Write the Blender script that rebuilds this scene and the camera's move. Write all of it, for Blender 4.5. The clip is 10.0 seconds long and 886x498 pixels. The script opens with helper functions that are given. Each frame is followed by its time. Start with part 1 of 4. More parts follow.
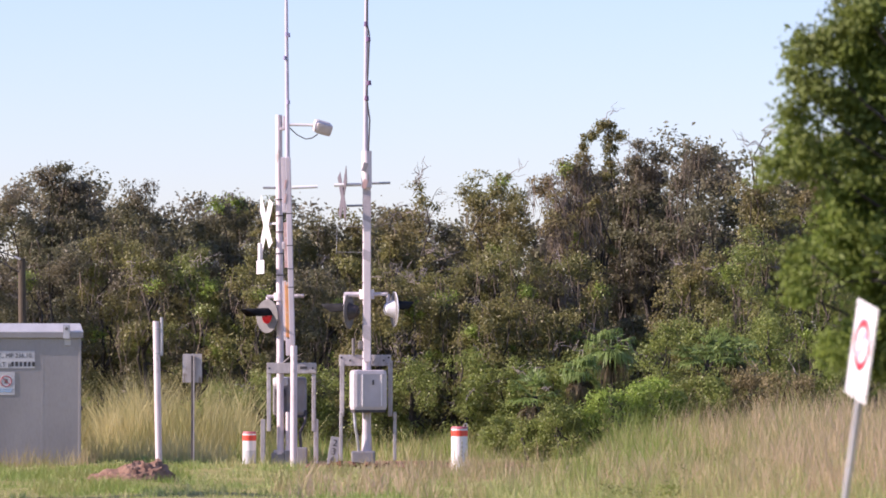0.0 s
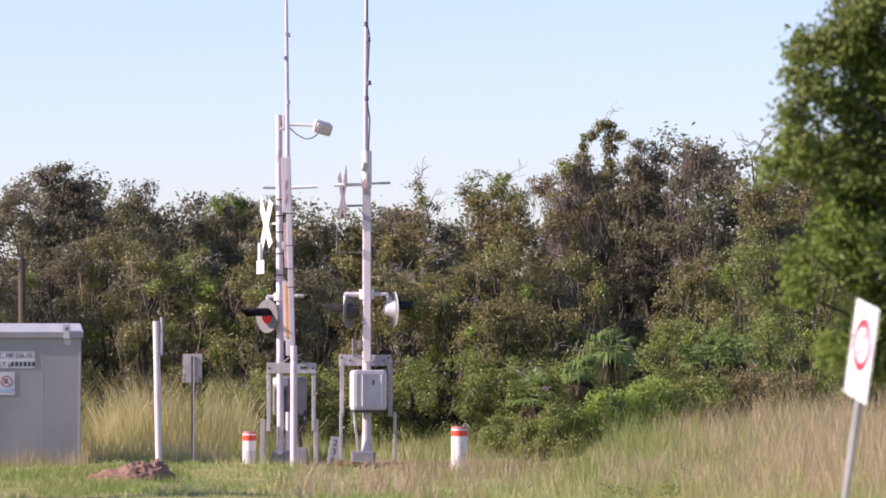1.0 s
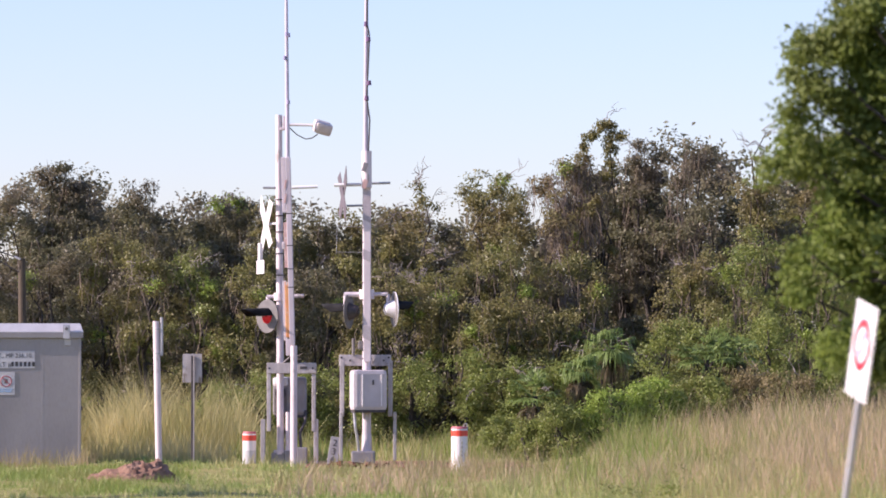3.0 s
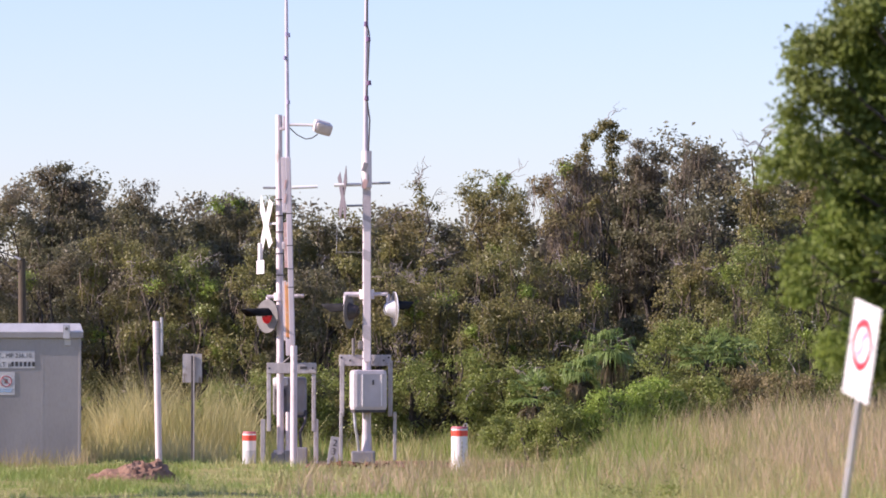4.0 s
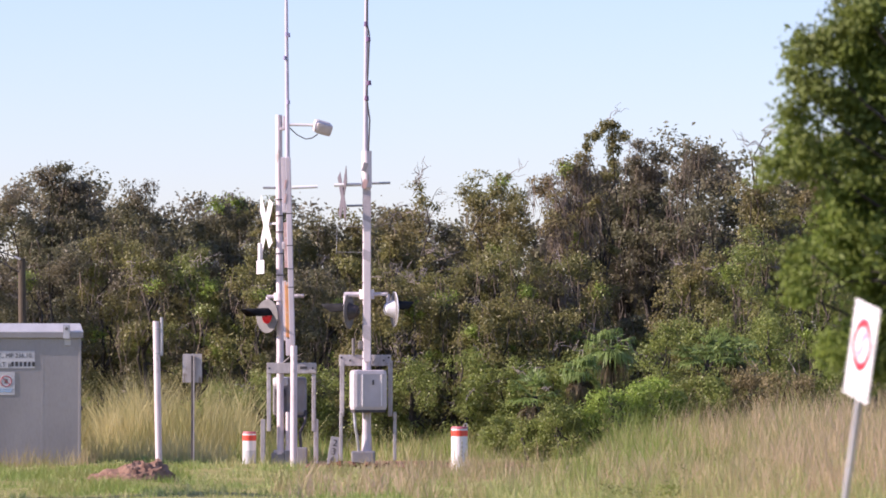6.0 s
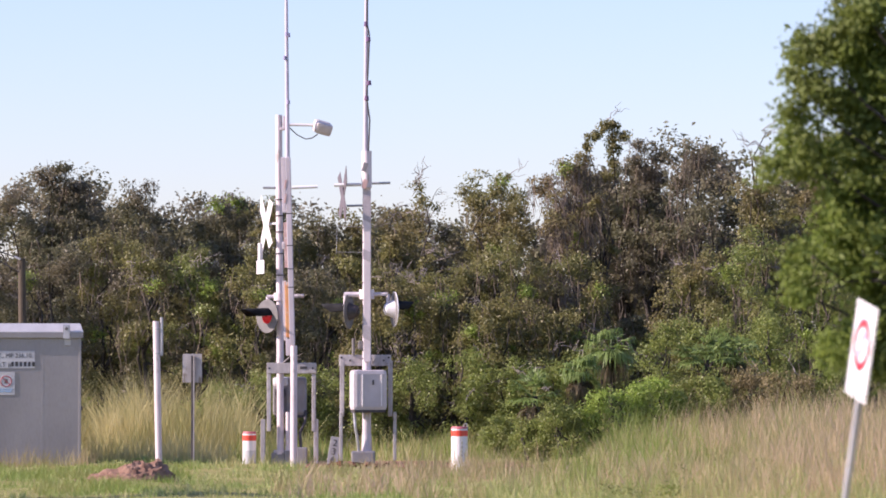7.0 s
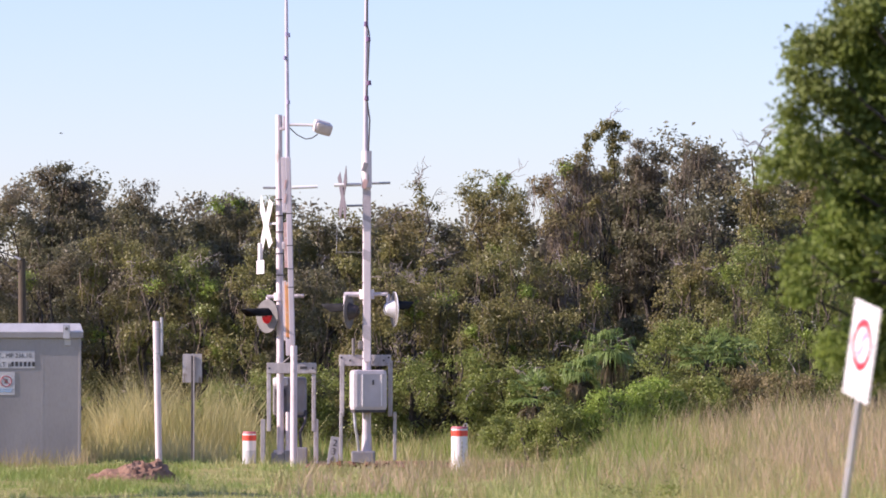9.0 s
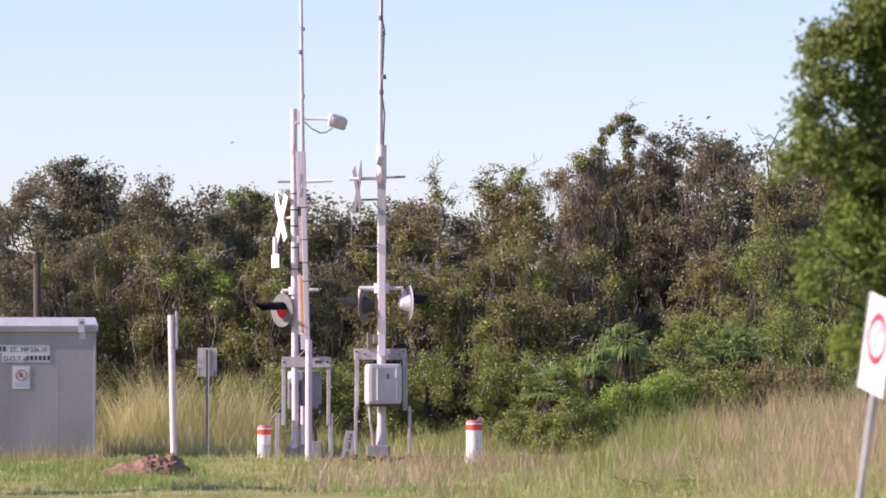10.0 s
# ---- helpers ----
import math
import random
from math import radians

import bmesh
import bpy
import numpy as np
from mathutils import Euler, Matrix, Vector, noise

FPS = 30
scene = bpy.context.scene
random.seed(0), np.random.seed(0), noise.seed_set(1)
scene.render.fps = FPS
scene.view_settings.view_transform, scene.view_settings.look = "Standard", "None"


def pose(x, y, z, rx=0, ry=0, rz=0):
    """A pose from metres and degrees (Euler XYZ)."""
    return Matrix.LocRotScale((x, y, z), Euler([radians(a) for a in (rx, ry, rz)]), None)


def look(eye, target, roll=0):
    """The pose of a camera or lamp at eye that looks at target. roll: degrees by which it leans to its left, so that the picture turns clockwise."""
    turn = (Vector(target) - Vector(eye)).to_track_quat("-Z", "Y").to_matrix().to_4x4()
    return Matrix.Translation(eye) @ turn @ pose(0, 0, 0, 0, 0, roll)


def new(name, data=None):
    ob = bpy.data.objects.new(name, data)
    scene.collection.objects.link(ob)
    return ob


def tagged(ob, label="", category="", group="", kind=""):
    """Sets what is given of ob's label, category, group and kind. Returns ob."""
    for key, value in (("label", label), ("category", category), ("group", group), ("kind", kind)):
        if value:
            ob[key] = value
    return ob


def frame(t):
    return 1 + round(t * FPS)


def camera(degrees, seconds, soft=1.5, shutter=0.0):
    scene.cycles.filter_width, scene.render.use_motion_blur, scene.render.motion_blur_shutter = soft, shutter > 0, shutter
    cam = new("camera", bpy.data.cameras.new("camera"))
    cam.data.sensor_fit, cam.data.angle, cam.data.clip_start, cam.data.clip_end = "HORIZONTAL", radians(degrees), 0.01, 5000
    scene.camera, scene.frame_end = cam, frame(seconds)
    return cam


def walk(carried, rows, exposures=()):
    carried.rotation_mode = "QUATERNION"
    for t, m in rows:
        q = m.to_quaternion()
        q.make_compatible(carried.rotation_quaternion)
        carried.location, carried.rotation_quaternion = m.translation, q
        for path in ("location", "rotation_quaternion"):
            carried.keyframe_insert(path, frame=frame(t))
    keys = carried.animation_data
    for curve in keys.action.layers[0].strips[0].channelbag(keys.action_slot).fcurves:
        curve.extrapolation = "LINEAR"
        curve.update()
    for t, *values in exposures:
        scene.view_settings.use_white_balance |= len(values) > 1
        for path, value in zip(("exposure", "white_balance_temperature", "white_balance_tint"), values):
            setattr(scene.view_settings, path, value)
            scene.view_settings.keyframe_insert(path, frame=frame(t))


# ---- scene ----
# The camera stands on a tripod, 1.8 m above the verge, with a long lens; it is nudged near the end.
LENS = 12.0
cam = camera(LENS, 10.0, soft=1.75)
cam.data.dof.use_dof, cam.data.dof.focus_distance, cam.data.dof.aperture_fstop = True, 82.0, 3.0
EYE = (0.0, 0.0, 1.8)
F = 784 / math.tan(radians(LENS / 2))
NUDGE = [(0, 0, 0), (9.4, 0, 0), (9.5, -4.2, -21.5), (9.6, 1, 4.5), (9.7, 18, -21.5), (9.8, 17.5, -24.5), (9.9, 23.5, -7.5), (10, 26.3, -10.7)]


def aim(dx, dy):
    return pose(*EYE, 90 + math.degrees(math.atan((210 + dy) / F)), 0, math.degrees(math.atan(dx / F)))


walk(cam, [(t, aim(dx, dy)) for t, dx, dy in NUDGE], [(0, 0.71, 6500, 28), (10, 0.71, 6500, 28)])

# ---- world and sun ----
SUN = Vector((-0.87, -0.17, 0.46)).normalized()
world = bpy.data.worlds.new("sky")
scene.world = world
world.use_nodes = True
wn = world.node_tree.nodes
sky = wn.new("ShaderNodeTexSky")
sky.sky_type, sky.sun_disc = "NISHITA", False
sky.sun_elevation, sky.sun_rotation = math.asin(SUN.z), math.atan2(SUN.x, SUN.y)
sky.air_density, sky.dust_density, sky.ozone_density = 1.0, 0.5, 4.5
wn["Background"].inputs[1].default_value = 0.126
haze = wn.new("ShaderNodeMix")
haze.data_type, haze.blend_type = "RGBA", "MULTIPLY"
haze.inputs[0].default_value, haze.inputs[7].default_value = 1.0, (1.05, 0.985, 1.035, 1)
world.node_tree.links.new(sky.outputs[0], haze.inputs[6])
world.node_tree.links.new(haze.outputs[2], wn["Background"].inputs[0])
lamp_data = bpy.data.lights.new("sun", "SUN")
lamp_data.energy, lamp_data.angle, lamp_data.color = 5.0, radians(0.5), (1.0, 0.90, 0.77)
sun = new("sun", lamp_data)
sun.matrix_world = look(SUN * 60, (0, 0, 0))


# ---- materials ----
def nodes_of(name):
    m = bpy.data.materials.new(name)
    m.use_nodes = True
    return m, m.node_tree.nodes, m.node_tree.links, m.node_tree.nodes["Principled BSDF"]


def ramp(nodes, stops):
    r = nodes.new("ShaderNodeValToRGB")
    while len(r.color_ramp.elements) < len(stops):
        r.color_ramp.elements.new(0.5)
    for e, (p, c) in zip(r.color_ramp.elements, stops):
        e.position, e.color = p, (*c, 1)
    return r


def surface(name, c1, c2, scale=6.0, fine=60.0, rough=0.6, metal=0.0, bump=0.15, stretch=(1, 1, 1), wear=None, grain=0.7):
    """A solid surface: two tones in patches, fine grain, relief, and worn spots."""
    m, n, l, b = nodes_of(name)
    tc, mp = n.new("ShaderNodeTexCoord"), n.new("ShaderNodeMapping")
    mp.inputs["Scale"].default_value = stretch
    l.new(tc.outputs["Object"], mp.inputs[0])
    big, small = n.new("ShaderNodeTexNoise"), n.new("ShaderNodeTexNoise")
    big.inputs["Scale"].default_value, small.inputs["Scale"].default_value = scale, fine
    big.inputs["Detail"].default_value = 5
    for t in (big, small):
        l.new(mp.outputs[0], t.inputs["Vector"])
    r = ramp(n, [(0.32, c1), (0.68, c2)])
    l.new(big.outputs[0], r.inputs[0])
    out = r.outputs[0]
    g = n.new("ShaderNodeMix")
    g.data_type, g.blend_type = "RGBA", "MULTIPLY"
    gr = ramp(n, [(0.3, (0.78, 0.77, 0.75)), (0.6, (1, 1, 1))])
    l.new(small.outputs[0], gr.inputs[0])
    g.inputs[0].default_value = grain
    l.new(out, g.inputs[6]), l.new(gr.outputs[0], g.inputs[7])
    out = g.outputs[2]
    if wear:
        w = n.new("ShaderNodeTexNoise")
        w.inputs["Scale"].default_value, w.inputs["Detail"].default_value = scale * 2.3, 8
        l.new(mp.outputs[0], w.inputs["Vector"])
        wr = ramp(n, [(0.60, (0, 0, 0)), (0.68, (1, 1, 1))])
        l.new(w.outputs[0], wr.inputs[0])
        x = n.new("ShaderNodeMix")
        x.data_type = "RGBA"
        l.new(wr.outputs[0], x.inputs[0]), l.new(out, x.inputs[6])
        x.inputs[7].default_value = (*wear, 1)
        out = x.outputs[2]
    l.new(out, b.inputs["Base Color"])
    rr = n.new("ShaderNodeMapRange")
    rr.inputs[3].default_value, rr.inputs[4].default_value = max(rough - 0.12, 0.05), min(rough + 0.12, 1)
    l.new(small.outputs[0], rr.inputs[0]), l.new(rr.outputs[0], b.inputs["Roughness"])
    b.inputs["Metallic"].default_value = metal
    bp = n.new("ShaderNodeBump")
    bp.inputs["Strength"].default_value, bp.inputs["Distance"].default_value = bump, 0.01
    l.new(small.outputs[0], bp.inputs["Height"]), l.new(bp.outputs[0], b.inputs["Normal"])
    return m


def foliage(name, tones, patch, patch_scale=0.8, rough=0.47, through_light=0.44):
    """Leaves: each with a tone of its own, tinted in patches over the plant, with light through them."""
    m, n, l, b = nodes_of(name)
    geo, tc = n.new("ShaderNodeNewGeometry"), n.new("ShaderNodeTexCoord")
    k = len(tones)
    r = ramp(n, [(i / (k - 1), c) for i, c in enumerate(tones)])
    clump, tone = n.new("ShaderNodeTexNoise"), n.new("ShaderNodeMix")
    clump.inputs["Scale"].default_value, clump.inputs["Detail"].default_value = 3.5, 3
    l.new(tc.outputs["Object"], clump.inputs["Vector"])
    tone.inputs[0].default_value = 0.5
    l.new(geo.outputs["Random Per Island"], tone.inputs[2]), l.new(clump.outputs[0], tone.inputs[3])
    l.new(tone.outputs[0], r.inputs[0])
    t = n.new("ShaderNodeTexNoise")
    t.inputs["Scale"].default_value, t.inputs["Detail"].default_value = patch_scale, 4
    l.new(tc.outputs["Object"], t.inputs["Vector"])
    pr = ramp(n, [(0.46, (0, 0, 0)), (0.62, (1, 1, 1))])
    l.new(t.outputs[0], pr.inputs[0])
    x = n.new("ShaderNodeMix")
    x.data_type = "RGBA"
    half = n.new("ShaderNodeMath")
    half.operation = "MULTIPLY"
    half.inputs[1].default_value = 0.75
    l.new(pr.outputs[0], half.inputs[0]), l.new(half.outputs[0], x.inputs[0])
    l.new(r.outputs[0], x.inputs[6])
    x.inputs[7].default_value = (*patch, 1)
    l.new(x.outputs[2], b.inputs["Base Color"])
    b.inputs["Roughness"].default_value = rough
    tr, mx = n.new("ShaderNodeBsdfTranslucent"), n.new("ShaderNodeMixShader")
    l.new(x.outputs[2], tr.inputs[0])
    mx.inputs[0].default_value = through_light
    l.new(b.outputs[0], mx.inputs[1]), l.new(tr.outputs[0], mx.inputs[2])
    l.new(mx.outputs[0], n["Material Output"].inputs[0])
    return m


WHITE = surface("white_paint", (0.60, 0.525, 0.55), (0.71, 0.625, 0.65), 3, 50, 0.5, 0, 0.1, (1, 1, 0.4), wear=(0.398, 0.350, 0.335), grain=0.22)
WHITE_CLEAN = surface("white_enamel", (0.70, 0.675, 0.69), (0.78, 0.755, 0.765), 2, 40, 0.4, 0, 0.06, grain=0.22)
MAST_ALU = surface("mast_aluminium", (0.52, 0.465, 0.50), (0.62, 0.555, 0.59), 4, 80, 0.5, 0.25, 0.08, (1, 1, 0.3), grain=0.22)
# white enamel darkened for the shaded front of the gate machine
SHADED_HOUSING = surface("shaded_white_housing", (0.47, 0.425, 0.445), (0.56, 0.51, 0.53), 3, 50, 0.42, 0, 0.06, grain=0.3)
GALV = surface("galvanised_steel", (0.36, 0.36, 0.38), (0.50, 0.50, 0.52), 8, 70, 0.45, 0.5, 0.08, (1, 1, 0.3))
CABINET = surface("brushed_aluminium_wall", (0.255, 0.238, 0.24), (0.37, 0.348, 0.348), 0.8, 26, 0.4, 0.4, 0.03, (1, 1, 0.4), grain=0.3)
# aluminium made paler than the walls, for sun on the sloping roof
SUNLIT_ALU = surface("sunlit_aluminium", (0.56, 0.55, 0.57), (0.68, 0.67, 0.69), 1.5, 9, 0.5, 0.3, 0.02, grain=0.22)
GREY_BOX = surface("grey_enamel", (0.215, 0.20, 0.21), (0.30, 0.28, 0.29), 4, 60, 0.5, 0.1, 0.08, grain=0.22)
BLACK = surface("black_paint", (0.012, 0.012, 0.014), (0.03, 0.03, 0.032), 6, 70, 0.85, 0, 0.1)
BLACK.node_tree.nodes["Principled BSDF"].inputs["Specular IOR Level"].default_value = 0.12
DARK = surface("dark_steel", (0.05, 0.045, 0.05), (0.09, 0.08, 0.085), 10, 60, 0.6, 0.2, 0.1)
DULL = surface("dull_brown_steel", (0.15, 0.14, 0.14), (0.22, 0.20, 0.20), 10, 60, 0.6, 0.3, 0.1)
BACKING = surface("faded_black_disc", (0.12, 0.115, 0.115), (0.17, 0.16, 0.16), 6, 60, 0.65, 0, 0.08)
ORANGE = surface("faded_orange_reflector", (0.68, 0.20, 0.05), (0.78, 0.40, 0.17), 5, 40, 0.45, 0, 0.05, (1, 1, 0.5), wear=(0.66, 0.56, 0.52))
PINK = surface("faded_red_reflector", (0.55, 0.33, 0.31), (0.66, 0.46, 0.43), 5, 40, 0.5, 0, 0.05, wear=(0.65, 0.6, 0.58))
RED_BAND = surface("red_orange_band", (0.66, 0.055, 0.03), (0.74, 0.085, 0.045), 6, 60, 0.45, 0, 0.05)
CAP_RED = surface("dull_pink_red_paint", (0.46, 0.11, 0.13), (0.56, 0.17, 0.18), 6, 60, 0.5, 0, 0.05)
RED_LENS = surface("red_lens", (0.85, 0.012, 0.03), (0.9, 0.02, 0.04), 10, 90, 0.12, 0, 0.05)
RED_INK = surface("red_sign_ink", (0.55, 0.02, 0.04), (0.62, 0.04, 0.06), 5, 60, 0.5, 0, 0.02)
DARK_RED = surface("dark_red_ink", (0.34, 0.05, 0.07), (0.42, 0.08, 0.10), 5, 60, 0.5, 0, 0.02)
INK = surface("black_ink", (0.03, 0.03, 0.035), (0.06, 0.06, 0.065), 9, 60, 0.6, 0, 0.02)
BLUE_INK = surface("pale_blue_ink", (0.30, 0.45, 0.62), (0.38, 0.52, 0.68), 9, 60, 0.6, 0, 0.02)
VIOLET = surface("faded_violet_ink", (0.22, 0.12, 0.26), (0.30, 0.18, 0.34), 9, 60, 0.6, 0, 0.02)
PLATE = surface("white_sign_sheet", (0.48, 0.48, 0.50), (0.56, 0.56, 0.57), 5, 60, 0.5, 0, 0.02, grain=0.22)
SIGN_FACE = surface("white_reflective_sheet", (0.82, 0.82, 0.82), (0.86, 0.86, 0.86), 5, 60, 0.4, 0, 0.02, grain=0.22)
BEIGE = surface("beige_enamel", (0.58, 0.50, 0.47), (0.66, 0.575, 0.545), 5, 60, 0.5, 0, 0.05, grain=0.22)
RUST = surface("rusty_timber", (0.085, 0.034, 0.022), (0.19, 0.085, 0.05), 8, 60, 0.9, 0, 0.5)
WOOD = surface("weathered_pole_timber", (0.055, 0.042, 0.03), (0.115, 0.088, 0.06), 5, 60, 0.85, 0, 0.5, (4, 4, 0.4))
BARK = surface("grey_bark", (0.030, 0.024, 0.020), (0.066, 0.057, 0.048), 9, 50, 0.9, 0, 0.6, (0.600, 0.600, 0.150))
STRAND = surface("dry_vine_stems", (0.10, 0.075, 0.055), (0.24, 0.19, 0.145), 4, 40, 0.85, 0, 0.2)
DEAD = surface("bleached_dead_wood", (0.208, 0.176, 0.160), (0.352, 0.312, 0.288), 9, 50, 0.9, 0, 0.4)
SOIL = surface("heaped_soil", (0.15, 0.075, 0.05), (0.33, 0.20, 0.14), 7, 40, 0.95, 0, 0.9)
GROUND = surface("grassy_soil", (0.20, 0.20, 0.065), (0.34, 0.30, 0.12), 0.9, 18, 0.95, 0, 0.8)
GROUND.node_tree.nodes["Principled BSDF"].inputs["Specular IOR Level"].default_value = 0.1
CLAY = surface("red_clay_road", (0.22, 0.11, 0.075), (0.34, 0.19, 0.13), 0.8, 20, 0.95, 0, 0.6)
CLAY.node_tree.nodes["Principled BSDF"].inputs["Specular IOR Level"].default_value = 0.1
# grey of the white number board as it looks in shade
SHADED_BOARD = surface("shaded_white_board", (0.30, 0.30, 0.32), (0.40, 0.40, 0.42), 5, 60, 0.8, 0, 0.3)
FEATHER = surface("dark_feathers", (0.03, 0.028, 0.026), (0.06, 0.055, 0.05), 30, 200, 0.7, 0, 0.1)

OAK = foliage("oak_leaves", [(0.123, 0.129, 0.045), (0.187, 0.193, 0.063), (0.259, 0.252, 0.090), (0.401, 0.367, 0.179)], (0.230, 0.185, 0.090), 0.7)
OAK_DARK = foliage("dark_oak_leaves", [(0.103, 0.106, 0.065), (0.148, 0.149, 0.079), (0.206, 0.199, 0.107), (0.342, 0.310, 0.223)], (0.192, 0.157, 0.111), 0.6)
SHRUB = foliage("shrub_leaves", [(0.130, 0.173, 0.046), (0.194, 0.245, 0.062), (0.270, 0.314, 0.086), (0.439, 0.458, 0.178)], (0.228, 0.224, 0.086), 0.8)
LIME = foliage("yellow_green_leaves", [(0.164, 0.239, 0.047), (0.242, 0.342, 0.062), (0.344, 0.456, 0.091), (0.517, 0.608, 0.184)], (0.226, 0.249, 0.084), 1.2)
VINE = foliage("dry_vine_leaves", [(0.186, 0.152, 0.075), (0.263, 0.213, 0.108), (0.389, 0.326, 0.174)], (0.203, 0.196, 0.057), 0.9, 0.6)
NEAR_LEAF = foliage("bright_tree_leaves", [(0.130, 0.183, 0.037), (0.199, 0.269, 0.053), (0.286, 0.355, 0.084)], (0.156, 0.190, 0.048), 0.9, 0.62, 0.5)
PALM = foliage("palmetto_fronds", [(0.128, 0.202, 0.051), (0.193, 0.285, 0.078), (0.336, 0.413, 0.167)], (0.160, 0.230, 0.058), 2.0, 0.5)
DRY_PALM = foliage("dead_palmetto_fronds", [(0.13, 0.10, 0.06), (0.20, 0.16, 0.10)], (0.10, 0.10, 0.04), 2.0, 0.7)
LAWN = foliage("short_grass", [(0.218, 0.291, 0.067), (0.337, 0.381, 0.112), (0.515, 0.493, 0.224), (0.594, 0.560, 0.314)], (0.218, 0.347, 0.067), 0.5, 0.6, 0.4)
STRAW = foliage("dry_yellow_grass", [(0.470, 0.414, 0.164), (0.650, 0.560, 0.276), (0.426, 0.403, 0.150)], (0.325, 0.325, 0.113), 0.9, 0.6, 0.35)
TAN = foliage("tan_seeding_grass", [(0.505, 0.362, 0.236), (0.659, 0.482, 0.335), (0.440, 0.351, 0.173), (0.286, 0.302, 0.097)], (0.241, 0.271, 0.075), 0.30, 0.6, 0.4)
GREEN_GRASS = foliage("green_tall_grass", [(0.165, 0.242, 0.044), (0.242, 0.330, 0.066), (0.374, 0.407, 0.132)], (0.352, 0.330, 0.121), 0.8, 0.5)


# ---- building helpers ----
def thing(name, m, label, category, group="", kind=""):
    e = new(name)
    e.matrix_world = m
    return tagged(e, label, category, group, kind)


def part(name, bm, material, parent, label="", smooth=False):
    me = bpy.data.meshes.new(name)
    bm.to_mesh(me)
    bm.free()
    me.materials.append(material)
    if smooth:
        for p in me.polygons:
            p.use_smooth = True
    ob = new(name, me)
    ob.parent = parent
    if label:
        ob["label"] = label
    return ob


def sheet(name, V, Q, material, parent=None):
    """A mesh of quads (or triangles) straight from arrays."""
    k = Q.shape[1]
    me = bpy.data.meshes.new(name)
    me.vertices.add(len(V))
    me.vertices.foreach_set("co", np.ascontiguousarray(V, dtype=np.float32).ravel())
    me.loops.add(Q.size)
    me.loops.foreach_set("vertex_index", np.ascontiguousarray(Q, dtype=np.int32).ravel())
    me.polygons.add(len(Q))
    me.polygons.foreach_set("loop_start", np.arange(0, Q.size, k, dtype=np.int32))
    me.update(calc_edges=True)
    me.materials.append(material)
    ob = new(name, me)
    ob.parent = parent
    return ob


def box(bm, c, s, bevel=0.0, turn=None):
    m = Matrix.Translation(c) @ (turn or Matrix()) @ Matrix.Diagonal((*s, 1))
    r = bmesh.ops.create_cube(bm, size=1, matrix=m)
    if bevel:
        es = list({e for v in r["verts"] for e in v.link_edges})
        bmesh.ops.bevel(bm, geom=es, offset=bevel, segments=2, profile=0.6, affect="EDGES")
    return bm


def tube(bm, a, b, r0, r1=None, seg=12):
    a, b = Vector(a), Vector(b)
    d = b - a
    m = Matrix.Translation((a + b) / 2) @ d.to_track_quat("Z", "Y").to_matrix().to_4x4()
    bmesh.ops.create_cone(bm, cap_ends=True, segments=seg, radius1=r0, radius2=r0 if r1 is None else r1, depth=d.length, matrix=m)
    return bm


def pipe(bm, pts, r, seg=8):
    for a, b in zip(pts, pts[1:]):
        tube(bm, a, b, r, r, seg)
    return bm


def fresh():
    return bmesh.new()


def smooth_step(a, b, x):
    t = np.clip((x - a) / (b - a), 0, 1)
    return t * t * (3 - 2 * t)


def ground_z(x, y):
    """The lie of the land: level at the crossing, a low bank beyond and to the east."""
    x, y = np.asarray(x, float), np.asarray(y, float)
    bank = 0.66 * smooth_step(1.2, 6.5, x) * (0.72 + 0.28 * smooth_step(50, 82, y)) * smooth_step(30, 45, y)
    ripple = 0.03 * np.sin(0.9 * x + 0.4 * y) + 0.02 * np.sin(2.1 * x - 0.7 * y)
    return (bank + ripple * smooth_step(0, 2, np.abs(y - 76))) * (1 - smooth_step(120, 160, y))


# ---- ground and road ----
def build_ground():
    xs = np.concatenate([np.linspace(-2500, -40, 12), np.linspace(-30, 30, 121), np.linspace(40, 2500, 12)])
    ys = np.concatenate([np.linspace(-400, 10, 8), np.linspace(20, 130, 221), np.linspace(140, 4000, 14)])
    X, Y = np.meshgrid(xs, ys)
    Z = ground_z(X, Y)
    V = np.stack([X, Y, Z], -1).reshape(-1, 3)
    w, h = len(xs), len(ys)
    i = (np.arange(h - 1)[:, None] * w + np.arange(w - 1)[None]).ravel()
    ob = sheet("ground", V, np.stack([i, i + 1, i + w + 1, i + w], 1), GROUND)
    tagged(ob, "grassy verge soil, dry and patchy", "ground", kind="structure")
    bm = fresh()
    box(bm, (0.3, 78.0, -0.02), (5.6, 4.6, 0.09), 0.02)
    ob = part("road", bm, CLAY, None)
    tagged(ob, "reddish worn crossing road between the gates", "road", kind="structure")


# ---- plants ----
rng = np.random.default_rng(7)


def unit(n):
    v = rng.normal(size=(n, 3))
    return v / np.linalg.norm(v, axis=1, keepdims=True)


def leaves(P, size, N=None, wide=0.5):
    """Folded leaf blades (two triangles each) at points P."""
    n = len(P)
    face = unit(n)
    face[:, 2] += 0.45
    if N is not None:
        face = face + 0.75 * N
    face /= np.linalg.norm(face, axis=1, keepdims=True)
    d = np.cross(face, unit(n))
    d /= np.linalg.norm(d, axis=1, keepdims=True) + 1e-9
    side = np.cross(face, d)
    s = (size * rng.uniform(0.6, 1.4, n))[:, None]
    fold = np.cross(d, side) * s * 0.12
    V = np.stack([P, P + d * s * 0.5 + side * s * wide * 0.5 + fold, P + d * s, P + d * s * 0.5 - side * s * wide * 0.5 + fold], 1)
    return V.reshape(-1, 3), np.arange(4 * n).reshape(-1, 4)


